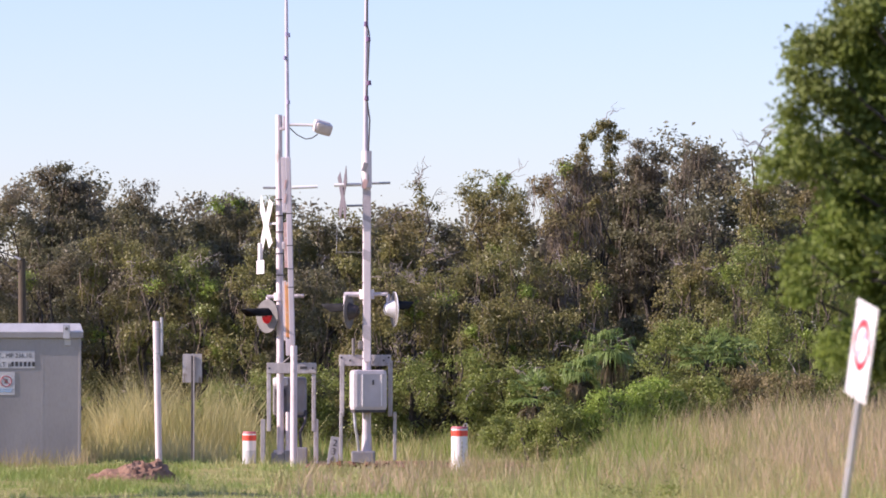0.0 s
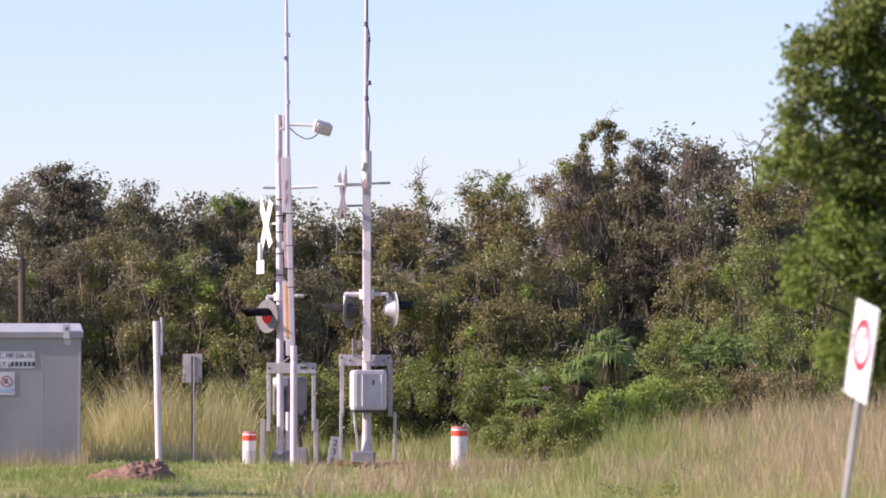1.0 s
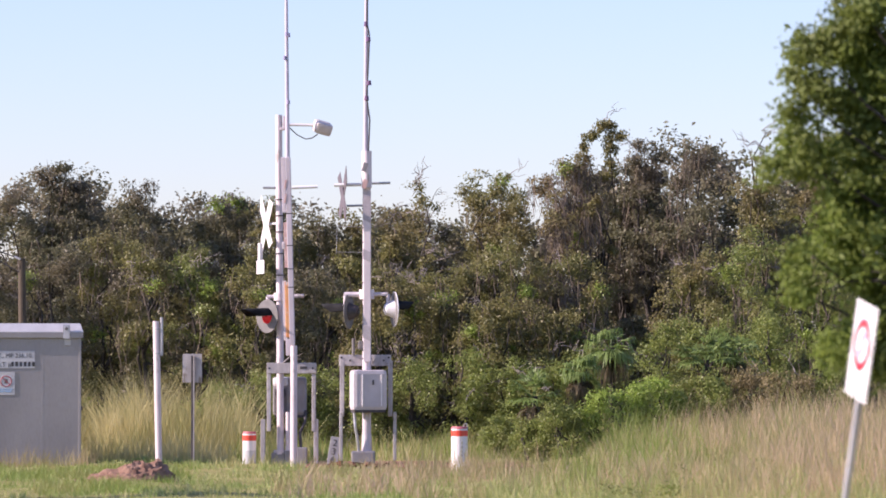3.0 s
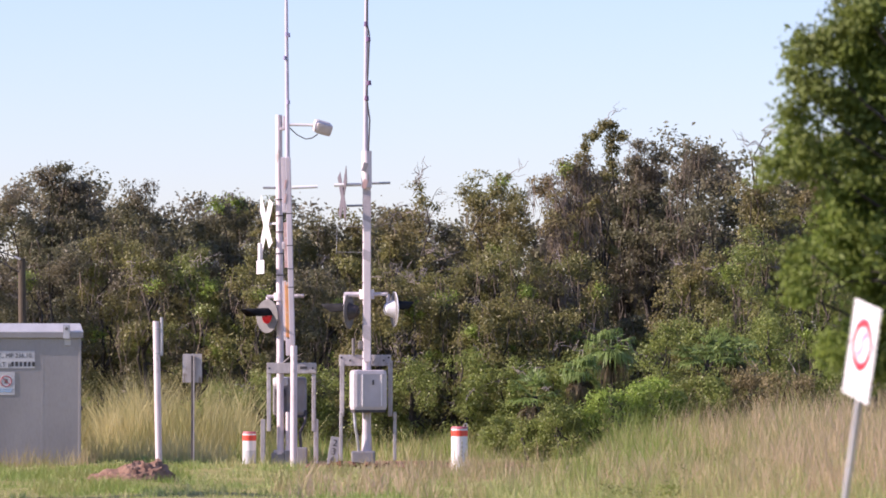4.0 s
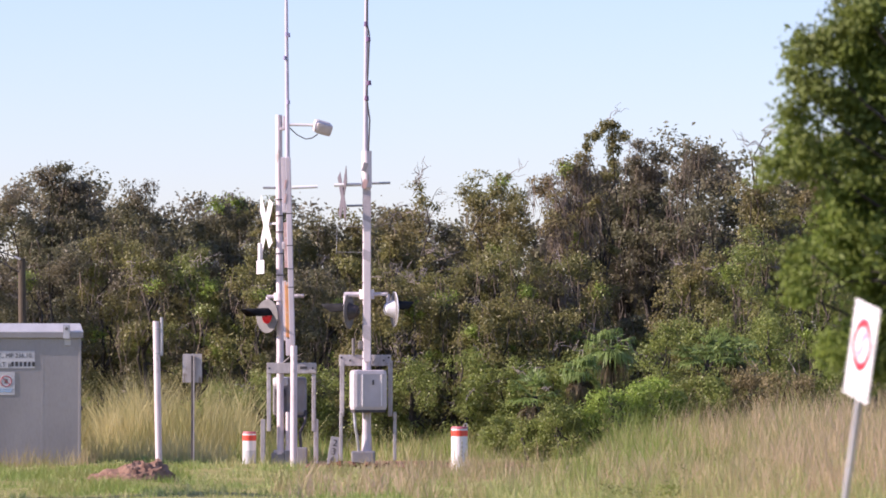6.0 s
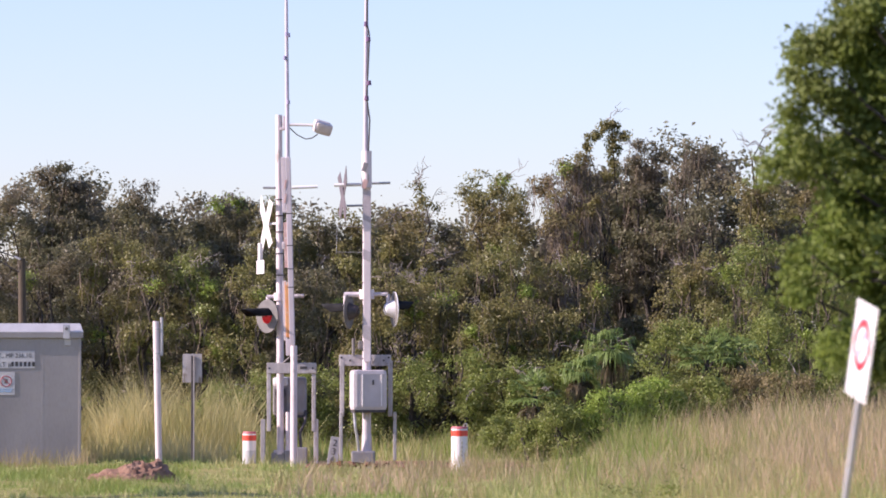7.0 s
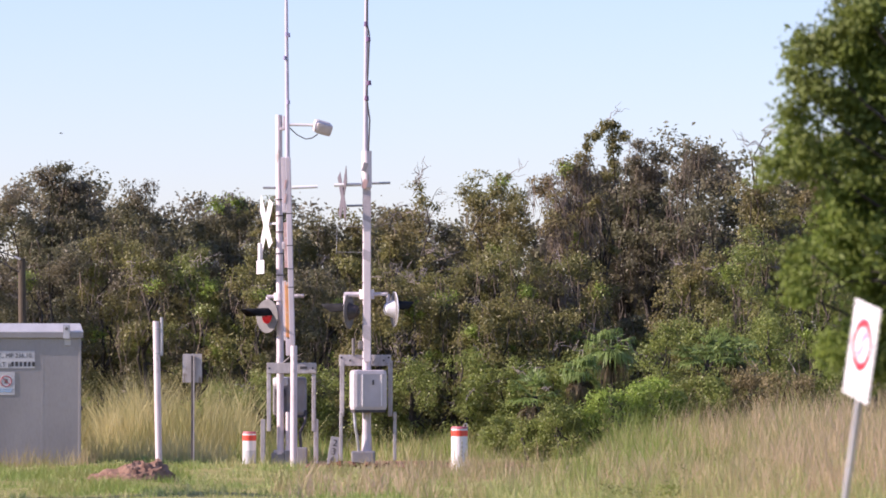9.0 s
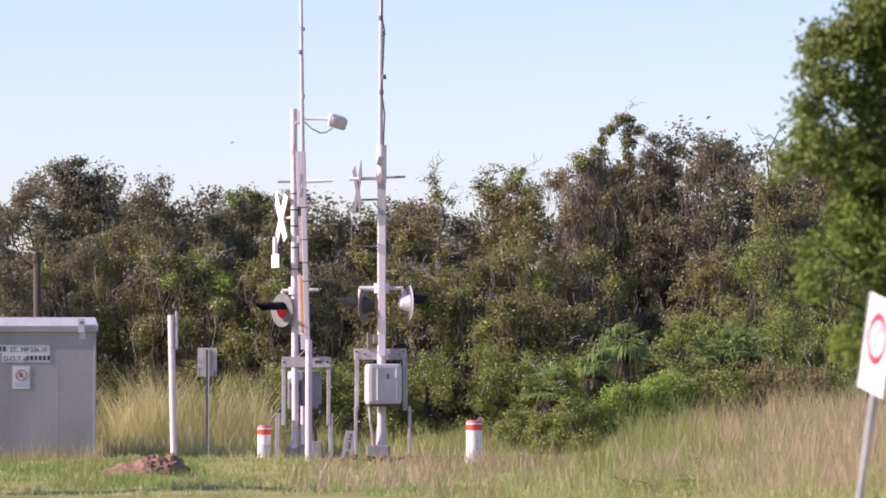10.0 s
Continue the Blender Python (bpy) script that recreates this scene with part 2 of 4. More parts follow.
def blob_points(lumps, n, cluster=14, spread=0.12, ragged=1.0):
    """Points in twig clusters: each lump (x, y, z, rx, ry, rz) breaks up into smaller tufts that stand out unevenly from its skin."""
    L = np.array(lumps, float)
    m = 11
    out = unit(len(L) * m)
    T = np.repeat(L, m, 0)
    T[:, :3] += out * T[:, 3:] * rng.uniform(0.45, 0.95 + 0.25 * ragged, len(T))[:, None]
    T[:, 3:] *= rng.uniform(0.16, 0.52, len(T))[:, None]
    w = T[:, 3] * T[:, 5] * rng.uniform(0.35, 1.3, len(T)) + 0.002
    k = max(n // cluster, 1)
    pick = rng.choice(len(T), k, p=w / w.sum())
    dirs = unit(k)
    C = T[pick, :3] + dirs * T[pick, 3:] * (rng.uniform(0.25, 1.12, k) ** 0.6)[:, None]
    P = np.repeat(C, cluster, 0) + rng.normal(size=(k * cluster, 3)) * spread * np.array([1, 1, 0.7]) * np.repeat(rng.uniform(0.35, 1.0, k), cluster)[:, None]
    N = dirs * 0.6 + out[pick] * 0.6
    return P, np.repeat(N, cluster, 0)


def limb(bm, a, b, r0, r1, bends=4, wander=0.12):
    a, b = Vector(a), Vector(b)
    last, lr = a, r0
    for i in range(1, bends + 1):
        t = i / bends
        p = a.lerp(b, t) + Vector(rng.normal(size=3) * wander * (b - a).length * (0 if i == bends else 0.5))
        r = r0 + (r1 - r0) * t
        m = Matrix.Translation((last + p) / 2) @ (p - last).to_track_quat("Z", "Y").to_matrix().to_4x4()
        bmesh.ops.create_cone(bm, cap_ends=i == bends, segments=5, radius1=lr, radius2=r, depth=(p - last).length * 1.03, matrix=m)
        last, lr = p, r


def strands(lumps, n):
    """Thin strands that start on the skins of lumps and hang down with a slight curl."""
    L = np.array(lumps, float)
    pick = rng.integers(len(L), size=n)
    d = unit(n)
    d[:, 1] = -np.abs(d[:, 1])
    p = L[pick, :3] + d * L[pick, 3:] * 1.05
    side = unit(n) * np.array([1, 0.5, 0.1]) * 0.007
    length = rng.uniform(0.15, 0.95, n)[:, None]
    rows = [p]
    for i in range(4):
        rows.append(rows[-1] + np.array([0, 0, -0.25]) * length + rng.normal(size=(n, 3)) * np.array([0.07, 0.05, 0.03]) * length)
    V = np.stack([np.stack([r - side, r + side], 1) for r in rows], 1).reshape(-1, 3)
    i = np.arange(n)[:, None] * 10
    Q = np.concatenate([i + np.array([[2 * j, 2 * j + 1, 2 * j + 3, 2 * j + 2]]) for j in range(4)], 0)
    return V, Q


def tree(x, y, height, radius, material, label, n=7000, size=0.10, low=0.12, name="tree", lumps=12, spread=0.16, dead=0, top=(), group="trees of the thicket", slim=1.0, growth=0, vines=0):
    z0 = float(ground_z(x, y))
    t = thing(name, pose(x, y, z0), label, "shrub" if name == "shrub" else "tree", group)
    L = []
    for i in range(lumps):
        u = (i + 0.5) / lumps
        z = height * (low + (0.97 - low) * u)
        reach = radius * slim * math.sin(math.pi * min(0.94, 0.22 + 0.66 * u)) ** 0.8
        a = rng.uniform(0, 2 * math.pi)
        q = reach * rng.uniform(0.25, 0.75)
        r = radius * rng.uniform(0.22, 0.44)
        rz = r * rng.uniform(0.55, 0.85)
        z = min(z, height - rz * 0.95)
        L.append((q * math.cos(a), q * math.sin(a), max(z, rz * 0.8), r, r, rz))
    L += list(top)
    bm = fresh()
    limb(bm, (0, 0, -0.1), (rng.normal() * 0.1, rng.normal() * 0.1, height * 0.55), 0.05 + height * 0.012, 0.03, 6, 0.05)
    part("trunk", bm, BARK, t, smooth=True)
    for q in L[:: max(1, len(L) // 6)]:
        bm = fresh()
        limb(bm, (0, 0, height * rng.uniform(0.15, 0.45)), q[:3], 0.04, 0.010, 6, 0.07)
        part("limb", bm, BARK, t, smooth=True)
    P, N = blob_points(L, n, 14, spread)
    P[:, 2] = np.maximum(P[:, 2], 0.05)
    V, Q = leaves(P, size, N)
    sheet("crown", V, Q, material, t)
    if growth:
        fresh_lumps = [(q[0] + 0.2 * q[3] * rng.normal(), q[1] - q[4] * 0.6, q[2] + q[5] * 0.3, q[3] * 0.45, q[4] * 0.4, q[5] * 0.55) for q in L[3::6]]
        P, N = blob_points(fresh_lumps, growth, 12, 0.09)
        V, Q = leaves(P, size * 0.9, N)
        sheet("new_growth", V, Q, LIME, t)["label"] = "bright yellow-green young leaves"
    if vines:
        V, Q = strands([q for q in L if q[2] > height * 0.45], vines)
        tagged(sheet("hanging_vine", V, Q, STRAND, t), "dry brown hanging vine strands", kind="stuff")
    if dead:
        bm = fresh()
        for i in range(dead):
            q = L[int(rng.integers(len(L)))]
            a = np.array(q[:3]) + unit(1)[0] * np.array(q[3:]) * 0.6
            d = unit(1)[0] * np.array([1, 0.6, 0.7]) + np.array([0, -0.4, 0.3])
            b = a + d * rng.uniform(0.3, 0.75)
            limb(bm, a, b, 0.012, 0.004, 5, 0.18)
            for j in range(4):
                m0 = a + (b - a) * rng.uniform(0.3, 0.95)
                limb(bm, m0, m0 + (unit(1)[0] + d * 0.6) * 0.2, 0.007, 0.003, 3, 0.2)
        tagged(part("dead_wood", bm, DEAD, t, "bare bleached twigs"), kind="stuff")
    return t


SKYLINE = ((-10.6, 5.3), (-10, 5.4), (-9.5, 6.05), (-8.85, 6.4), (-8.2, 6.2), (-7.76, 5.7), (-7.3, 5.25), (-6.8, 5.8), (-6, 5.9), (-5.3, 5.55), (-4.4, 5.63), (-3.1, 5.5), (-2.35, 5.05),
           (-1.7, 5.6), (-0.62, 6.0), (0.2, 5.1), (0.65, 6.1), (1.35, 6.25), (2, 6.0), (2.75, 6.5), (3.65, 6.5), (4.2, 6.2), (4.8, 6.95), (5.3, 7.15), (5.7, 6.9), (6.1, 6.85), (6.5, 6.5), (6.85, 5.7), (7.3, 5.4), (7.9, 6.4), (8.5, 7.0), (11, 7.0))


def skyline(x):
    """The height of the thicket's top along it."""
    return float(np.interp(x, [p[0] for p in SKYLINE], [p[1] for p in SKYLINE]))


def build_thicket():
    dk = "dense dark scrub oak, olive leaves with browning patches"
    md = "scrub oak with olive green leaves and bare twigs"
    sh = "leafy green shrub at the foot of the thicket"
    # far row that closes the view behind
    for i, x in enumerate(np.linspace(-13, 11, 19)):
        h = 1.8 + (skyline(x * 95 / 103.5) - 1.8) * 103.5 / 95 - (0.5 if x > -1.5 else 0.08)
        tree(x + rng.normal() * 0.2, 103.5 + rng.uniform(-1, 1), h, 1.65, OAK_DARK, dk, 6000, 0.125, 0.05, lumps=16, spread=0.22)
    for x in np.arange(-10.8, -1.5, 1.15):
        tree(x, 101 + rng.uniform(-0.5, 0.5), skyline(x * 95 / 101) - 0.15, 1.25, OAK_DARK, dk, 5200, 0.125, 0.3, lumps=16, spread=0.16)
    for x in np.linspace(-3, 12, 8):
        h = 1.8 + (skyline(x * 95 / 110) - 1.8) * 110 / 95 - 1.7
        tree(x, 110 + rng.uniform(-1, 1), h, 2.0, OAK_DARK, dk, 3000, 0.22, 0.05, lumps=16, spread=0.22)
    for x in np.arange(-11, 9.5, 1.45):
        tree(x, 99 + rng.uniform(-0.6, 0.6), skyline(x * 95 / 99) - (0.75 if x > -1.5 else 0.2), 1.3, OAK_DARK, dk, 5200, 0.135, 0.03, lumps=16, spread=0.2)
    # main row, thin about the dark hollow east of the vines
    for i, x in enumerate(np.arange(-10.6, 9.4, 0.86)):
        x += rng.normal() * 0.16
        y = 95 + rng.uniform(-1.9, 1.9)
        hollow = 4.0 < x < 4.9
        vine = 2.3 < x < 4.1
        m = OAK_DARK if x < -4.2 else (VINE if vine else (OAK_DARK if 4.1 < x < 6.8 else (OAK if i % 3 else OAK_DARK)))
        h = skyline(x) - float(ground_z(x, y)) + (-0.35 if abs(x + 0.55) < 0.6 else (0.22 if x > 2.2 else 0.08))
        tree(x, y + (2.2 if hollow else 0), h, rng.uniform(0.85, 1.25), m, dk if m is OAK_DARK else (md if m is OAK else "scrub oak smothered in dry brown vines"), 15000, 0.072, 0.35 if hollow else 0.06,
             lumps=22, spread=0.10, dead=12 if -2 < x < 2.4 else 6, growth=900 if 0.9 < x < 2.9 or -6 < x < -4 else 0, vines=900 if vine else (300 if 4.1 < x < 6 else 60))
    tree(-0.62, 93, 6.15, 0.75, OAK, "half-bare scrub oak with pale twigs", 3400, 0.066, 0.3, lumps=12, spread=0.07, dead=46)
    tree(7.1, 94, 6.75, 0.55, OAK, "sparse twiggy sapling rising beside the thicket", 900, 0.06, 0.5, lumps=10, spread=0.06, dead=16, slim=0.7)
    # front row of bushes down to the grass
    front = [(-9.9, 90, 4.4, 1.3, OAK_DARK), (-8.2, 90.4, 4.7, 1.3, OAK_DARK), (-7.3, 90.9, 4.9, 1.1, OAK), (-6.4, 90.2, 4.6, 1.2, OAK), (-5.2, 90, 4.5, 1.0, SHRUB), (-4.0, 89.5, 4.3, 1.2, OAK), (-2.6, 90, 4.0, 1.2, OAK_DARK),
             (-1.2, 89, 3.9, 1.2, OAK), (0.2, 89.5, 4.1, 1.2, OAK), (1.6, 89.5, 4.4, 1.2, OAK), (2.9, 89.5, 4.3, 1.1, OAK), (4.05, 90, 2.9, 0.8, OAK_DARK), (5.3, 89, 4.3, 1.0, OAK), (6.4, 88.5, 4.6, 1.2, SHRUB), (7.7, 88, 4.3, 1.3, SHRUB), (0.95, 88.0, 3.3, 1.0, OAK), (2.25, 88.2, 3.1, 1.0, OAK), (3.5, 88.3, 2.6, 0.8, OAK_DARK)]
    for x, y, h, r, m in front:
        tree(x, y, h - float(ground_z(x, y)), r, m, md if m is not VINE else "shrub smothered in dry brown vines", 14500, 0.060, 0.04, lumps=20, spread=0.10, dead=7, name="shrub", growth=900, vines=80)
    low = [(-4.6, 87.2, 1.5, 0.8), (-3.6, 86.8, 1.7, 0.8), (-2.6, 87, 1.8, 0.8), (-1.7, 86.6, 1.7, 0.8), (-0.6, 86.6, 2.0, 0.9), (0.5, 86.6, 2.2, 0.9), (1.4, 86.4, 2.0, 0.9), (2.3, 85.5, 1.9, 0.8), (3.1, 85.5, 2.2, 0.8), (4.3, 86, 2.6, 0.9), (5.4, 86, 2.5, 0.9), (6.6, 85.5, 2.7, 0.9)]
    for x, y, h, r in low:
        tree(x, y, h - 0.6 * float(ground_z(x, y)), r, SHRUB, sh, 8200, 0.052, 0.05, lumps=16, spread=0.10, name="shrub", dead=2, group="low shrubs before the thicket")
    for x, y, h, r in ((1.7, 80.5, 0.8, 0.5), (2.25, 80, 1.05, 0.55), (2.9, 80.3, 1.2, 0.6), (3.5, 80, 1.25, 0.65), (4.15, 80.4, 1.25, 0.6), (1.1, 82, 0.75, 0.5), (4.8, 81, 1.1, 0.5)):
        tree(x, y, h, r, LIME if r > 0.58 else SHRUB, "bright green weedy shrub on the grassy bank", 5200, 0.050, 0.05, lumps=16, spread=0.09, name="shrub", group="shrubs on the bank")
    for x, y, h, r in ((5.1, 80.8, 1.15, 0.6), (5.9, 81, 1.15, 0.7), (6.7, 80.6, 1.0, 0.7), (7.5, 80.8, 1.1, 0.7)):
        tree(x, y, h, r, VINE if x in (5.9, 6.7) else SHRUB, "low brown scrub on the grassy bank" if x in (5.9, 6.7) else "low green scrub on the grassy bank", 5000, 0.06, 0.05, lumps=14, spread=0.10, name="shrub", dead=2, group="shrubs on the bank")
    # the tall sprig that rises above the rest
    s = tree(3.64, 94.5, 5.5, 0.6, OAK, "thin scrub oak whose leafy tip stands above the thicket", 7500, 0.062, 0.3, lumps=8, spread=0.055, slim=0.6,
             top=[(0.10, 0, 5.8, 0.14, 0.14, 0.2), (0.14, 0, 6.1, 0.10, 0.1, 0.16), (0.16, 0, 6.36, 0.16, 0.15, 0.14), (0.14, 0, 6.62, 0.24, 0.18, 0.16), (0.12, 0, 6.88, 0.26, 0.22, 0.13), (-0.12, 0, 6.80, 0.2, 0.16, 0.10),
                  (-0.34, 0, 6.68, 0.13, 0.12, 0.09), (-0.44, 0, 6.5, 0.05, 0.06, 0.12), (0.38, 0, 6.74, 0.12, 0.12, 0.1), (0.05, 0, 7.0, 0.12, 0.12, 0.07)], dead=2)
    return s


def build_near_tree():
    """A tree close by whose trunk stands east of the view; only the ragged western side of its crown hangs in."""
    x, y = 4.75, 36.0
    z0 = float(ground_z(x, y))
    t = thing("tree", pose(x, y, z0), "leafy green tree with a full ragged crown", "tree")
    bm = fresh()
    limb(bm, (0, 0, -0.1), (0.1, 0, 3.6), 0.12, 0.05, 6, 0.06)
    part("trunk", bm, BARK, t, smooth=True)
    # the ragged western edge of the crown, x, z and size, then its body
    edge = [(3.66, 4.84, 0.20), (3.42, 4.60, 0.17), (3.25, 4.49, 0.16), (3.18, 4.28, 0.15), (3.22, 4.02, 0.19), (3.18, 3.78, 0.18), (3.10, 3.56, 0.16), (2.88, 3.49, 0.13), (3.36, 3.44, 0.20), (3.42, 3.12, 0.18),
            (3.12, 2.82, 0.10), (3.09, 2.62, 0.10), (3.12, 2.42, 0.10), (3.58, 2.98, 0.18), (3.60, 2.62, 0.17), (3.60, 2.24, 0.18), (3.50, 1.98, 0.14), (3.72, 1.86, 0.17), (3.36, 1.98, 0.10)]
    L = [(ex - 0.05 - x, 0, ez - z0, r * 1.12, 0.3, r) for ex, ez, r in edge]
    for i in range(8):
        z = 1.9 + 0.44 * i - z0
        L += [(3.58 + 0.05 * math.sin(2.3 * i) - x, 0.25, z, 0.26, 0.3, 0.24), (3.95 - x, 0.2, z + 0.1, 0.32, 0.4, 0.28), (4.4 - x, 0.3, z, 0.4, 0.45, 0.32)]
        if i % 3 == 1:
            L += [(5.05 - x, 0.3, z + 0.2, 0.5, 0.6, 0.4), (4.8 - x, -0.3, z, 0.45, 0.4, 0.36), (4.6 - x, 0.8, z, 0.45, 0.4, 0.36)]
    L += [(ex - x, 0.3, ez - z0, 0.3, 0.3, 0.27) for ex, ez in ((3.72, 4.5), (3.95, 4.85), (4.0, 4.4), (3.62, 4.1), (3.9, 5.2))]
    for q in L[::2]:
        bm = fresh()
        limb(bm, (0, 0, min(q[2] * 0.7, 3.0)), q[:3], 0.035, 0.008, 4, 0.12)
        part("limb", bm, BARK, t, smooth=True)
    P, N = blob_points(L, 74000, 10, 0.085, 0.5)
    V, Q = leaves(P, 0.062, N)
    sheet("crown", V, Q, NEAR_LEAF, t)


def build_shade_tree():
    tree(-8.5, 57.7, 3.4, 1.25, OAK, "broad scrub oak beside the verge, casting shade on the grass", 8000, 0.10, 0.5, lumps=16, spread=0.16, group="")


def blades(X, Y, h, lean, width, base=None):
    """Grass blades of two bent pieces, as triangles."""
    n = len(X)
    Z = ground_z(X, Y) if base is None else base
    a = rng.uniform(0, 2 * np.pi, n)
    b = rng.uniform(0, 2 * np.pi, n)
    d = np.stack([np.cos(a), np.sin(a), np.zeros(n)], 1)
    s = np.stack([np.cos(b), np.sin(b) * 0.4, np.zeros(n)], 1) * (width * 0.5)
    P = np.stack([X, Y, Z - 0.02], 1)
    up = np.zeros((n, 3))
    up[:, 2] = h
    l = (lean * h * rng.uniform(0.2, 1.0, n))[:, None]
    M = P + up * 0.55 + d * l * 0.3
    T = P + up + d * l
    V = np.stack([P - s, P + s, M + s * 0.8, M - s * 0.8, T], 1).reshape(-1, 3)
    i = np.arange(n)[:, None] * 5
    Q = np.concatenate([i + np.array([[0, 1, 2]]), i + np.array([[0, 2, 3]]), i + np.array([[3, 2, 4]])], 0)
    return V, Q


def grass(name, label, n, region, h, lean, width, material, keep=None, tall=None, tuft=0):
    x0, x1, y0, y1 = region
    X, Y = rng.uniform(x0, x1, n), rng.uniform(y0, y1, n)
    if tuft:
        k = n // tuft
        at = rng.integers(k, size=n)
        X, Y = X[at] + rng.normal(size=n) * 0.06, Y[at] + rng.normal(size=n) * 0.12
    clump = np.array([noise.noise((float(a) * 0.9, float(b) * 0.35, 3.1)) for a, b in zip(X, Y)])
    H = h * (0.28 + 0.92 * rng.uniform(0, 1, n) ** 1.7) * (1 + 0.7 * clump)
    if tuft:
        H *= rng.uniform(0.45, 1.25, k)[at]
    if tall is not None:
        H = H * tall(X, Y)
    if keep is not None:
        k = keep(X, Y, clump)
        X, Y, H = X[k], Y[k], H[k]
    road = (X > -2.5) & (X < 3.1) & (Y > 75.4) & (Y < 80.3) & (rng.uniform(size=len(X)) > 0.12)
    before = 1 - 0.35 * smooth_step(-2.6, -2.2, X) * (1 - smooth_step(2.4, 3.2, X)) * smooth_step(66, 73, Y)
    X, Y, H = X[~road], Y[~road], (H * before)[~road]
    V, Q = blades(X, Y, np.maximum(H, 0.02), lean, width)
    ob = sheet(name, V, Q, material)
    return tagged(ob, label, "grass", kind="stuff")


def build_grass():
    grass("short_grass", "mown verge grass, green and straw-coloured", 60000, (-7.8, 7.4, 55.5, 81), 0.13, 0.8, 0.014, LAWN, tuft=14)
    grass("yellow_grass", "tall dry yellow grass in front of the thicket", 12000, (-9.3, -3.9, 83, 88), 1.3, 0.75, 0.012, STRAW, lambda X, Y, c: c > -0.3)
    grass("verge_grass", "knee-high grass along the foot of the thicket", 4200, (-4.2, 3.2, 81, 86), 0.7, 0.7, 0.012, STRAW, tuft=14)
    grass("foot_grass", "green grass along the foot of the thicket", 5200, (-4.2, 3.2, 80.5, 86), 0.75, 0.6, 0.012, GREEN_GRASS, tuft=14)
    grass("green_grass", "tall green grass on the bank", 13000, (1.6, 7.5, 60, 79.5), 0.78, 0.7, 0.010, GREEN_GRASS, lambda X, Y, c: rng.uniform(size=len(X)) < np.exp(-((X - 3.0 - 0.8 * c) / 0.6) ** 2) + 0.26, tuft=20)
    grass("tan_grass", "tall tan seeding grass on the bank", 52000, (0.2, 9.0, 47, 79), 0.64, 0.55, 0.009, TAN, lambda X, Y, c: (rng.uniform(size=len(X)) < (smooth_step(0.2, 4.0, X) + 0.06) * (0.35 + smooth_step(-0.35, 0.25, c))) & ((X > 2.5) | (Y < 70)),
          lambda X, Y: 0.22 + 0.78 * smooth_step(1.6, 5.2, X), tuft=22)
    grass("mixed_grass", "ankle-high green and straw grass on the bank", 14000, (0.6, 7.5, 43, 62), 0.34, 0.9, 0.011, LAWN, lambda X, Y, c: c > -0.25)
    grass("seed_stalks", "thin pale seed stalks above the bank grass", 7000, (0.4, 9.0, 47, 78), 0.88, 0.5, 0.007, TAN, lambda X, Y, c: (rng.uniform(size=len(X)) < smooth_step(0.4, 4.0, X) + 0.12) & ((X > 2.3) | (Y < 72)),
          lambda X, Y: 0.32 + 0.68 * smooth_step(1.6, 5.2, X), tuft=5)
    spots = [(rng.uniform(1.2, 8.0), rng.uniform(48, 78)) for i in range(26)]
    lumps = [(x, y, float(ground_z(x, y)) + 0.12, r, r, r * 0.7) for (x, y), r in zip(spots, rng.uniform(0.12, 0.3, 26))]
    P, N = blob_points(lumps, 5000, 16, 0.09)
    V, Q = leaves(P, 0.045, N)
    tagged(sheet("broadleaf_weeds", V, Q, SHRUB), "green broadleaf weeds among the bank grass", "weeds", kind="stuff")
    grass("near_verge", "thin verge grass before the crossing", 6000, (-9, 9, -6, 44), 0.08, 0.8, 0.014, LAWN)
    grass("weeds", "scattered dry weeds before the crossing", 8000, (-2.4, 5.5, 57, 73), 0.42, 0.7, 0.013, TAN, lambda X, Y, c: c > -0.08, tuft=12)
    grass("tan_wisps", "thin tan wisps beside the road", 4200, (-0.6, 3.6, 66, 80), 0.55, 0.8, 0.010, TAN, lambda X, Y, c: c > -0.25, tuft=10)
    grass("green_tufts", "loose green tufts in the mown verge", 5200, (-8, 4, 57.5, 76), 0.22, 0.8, 0.009, GREEN_GRASS, lambda X, Y, c: c > 0.05)
    grass("cabinet_side_grass", "dry grass between cabinet and posts", 2600, (-7.2, -4.0, 79, 83), 0.55, 0.8, 0.010, STRAW)
    grass("green_lawn", "lush green grass beside the cabinet", 22000, (-9.5, -4.2, 59, 76), 0.16, 0.8, 0.012, GREEN_GRASS, lambda X, Y, c: c > -0.2)
    grass("footing_weeds", "dry weeds along the foot of the cabinet", 900, (-9.4, -6.4, 76.6, 77.6), 0.42, 0.7, 0.009, TAN)
    grass("gate_weeds", "weeds round the gate footings", 800, (-4.2, 0.2, 74.6, 78.6), 0.22, 0.7, 0.010, STRAW)


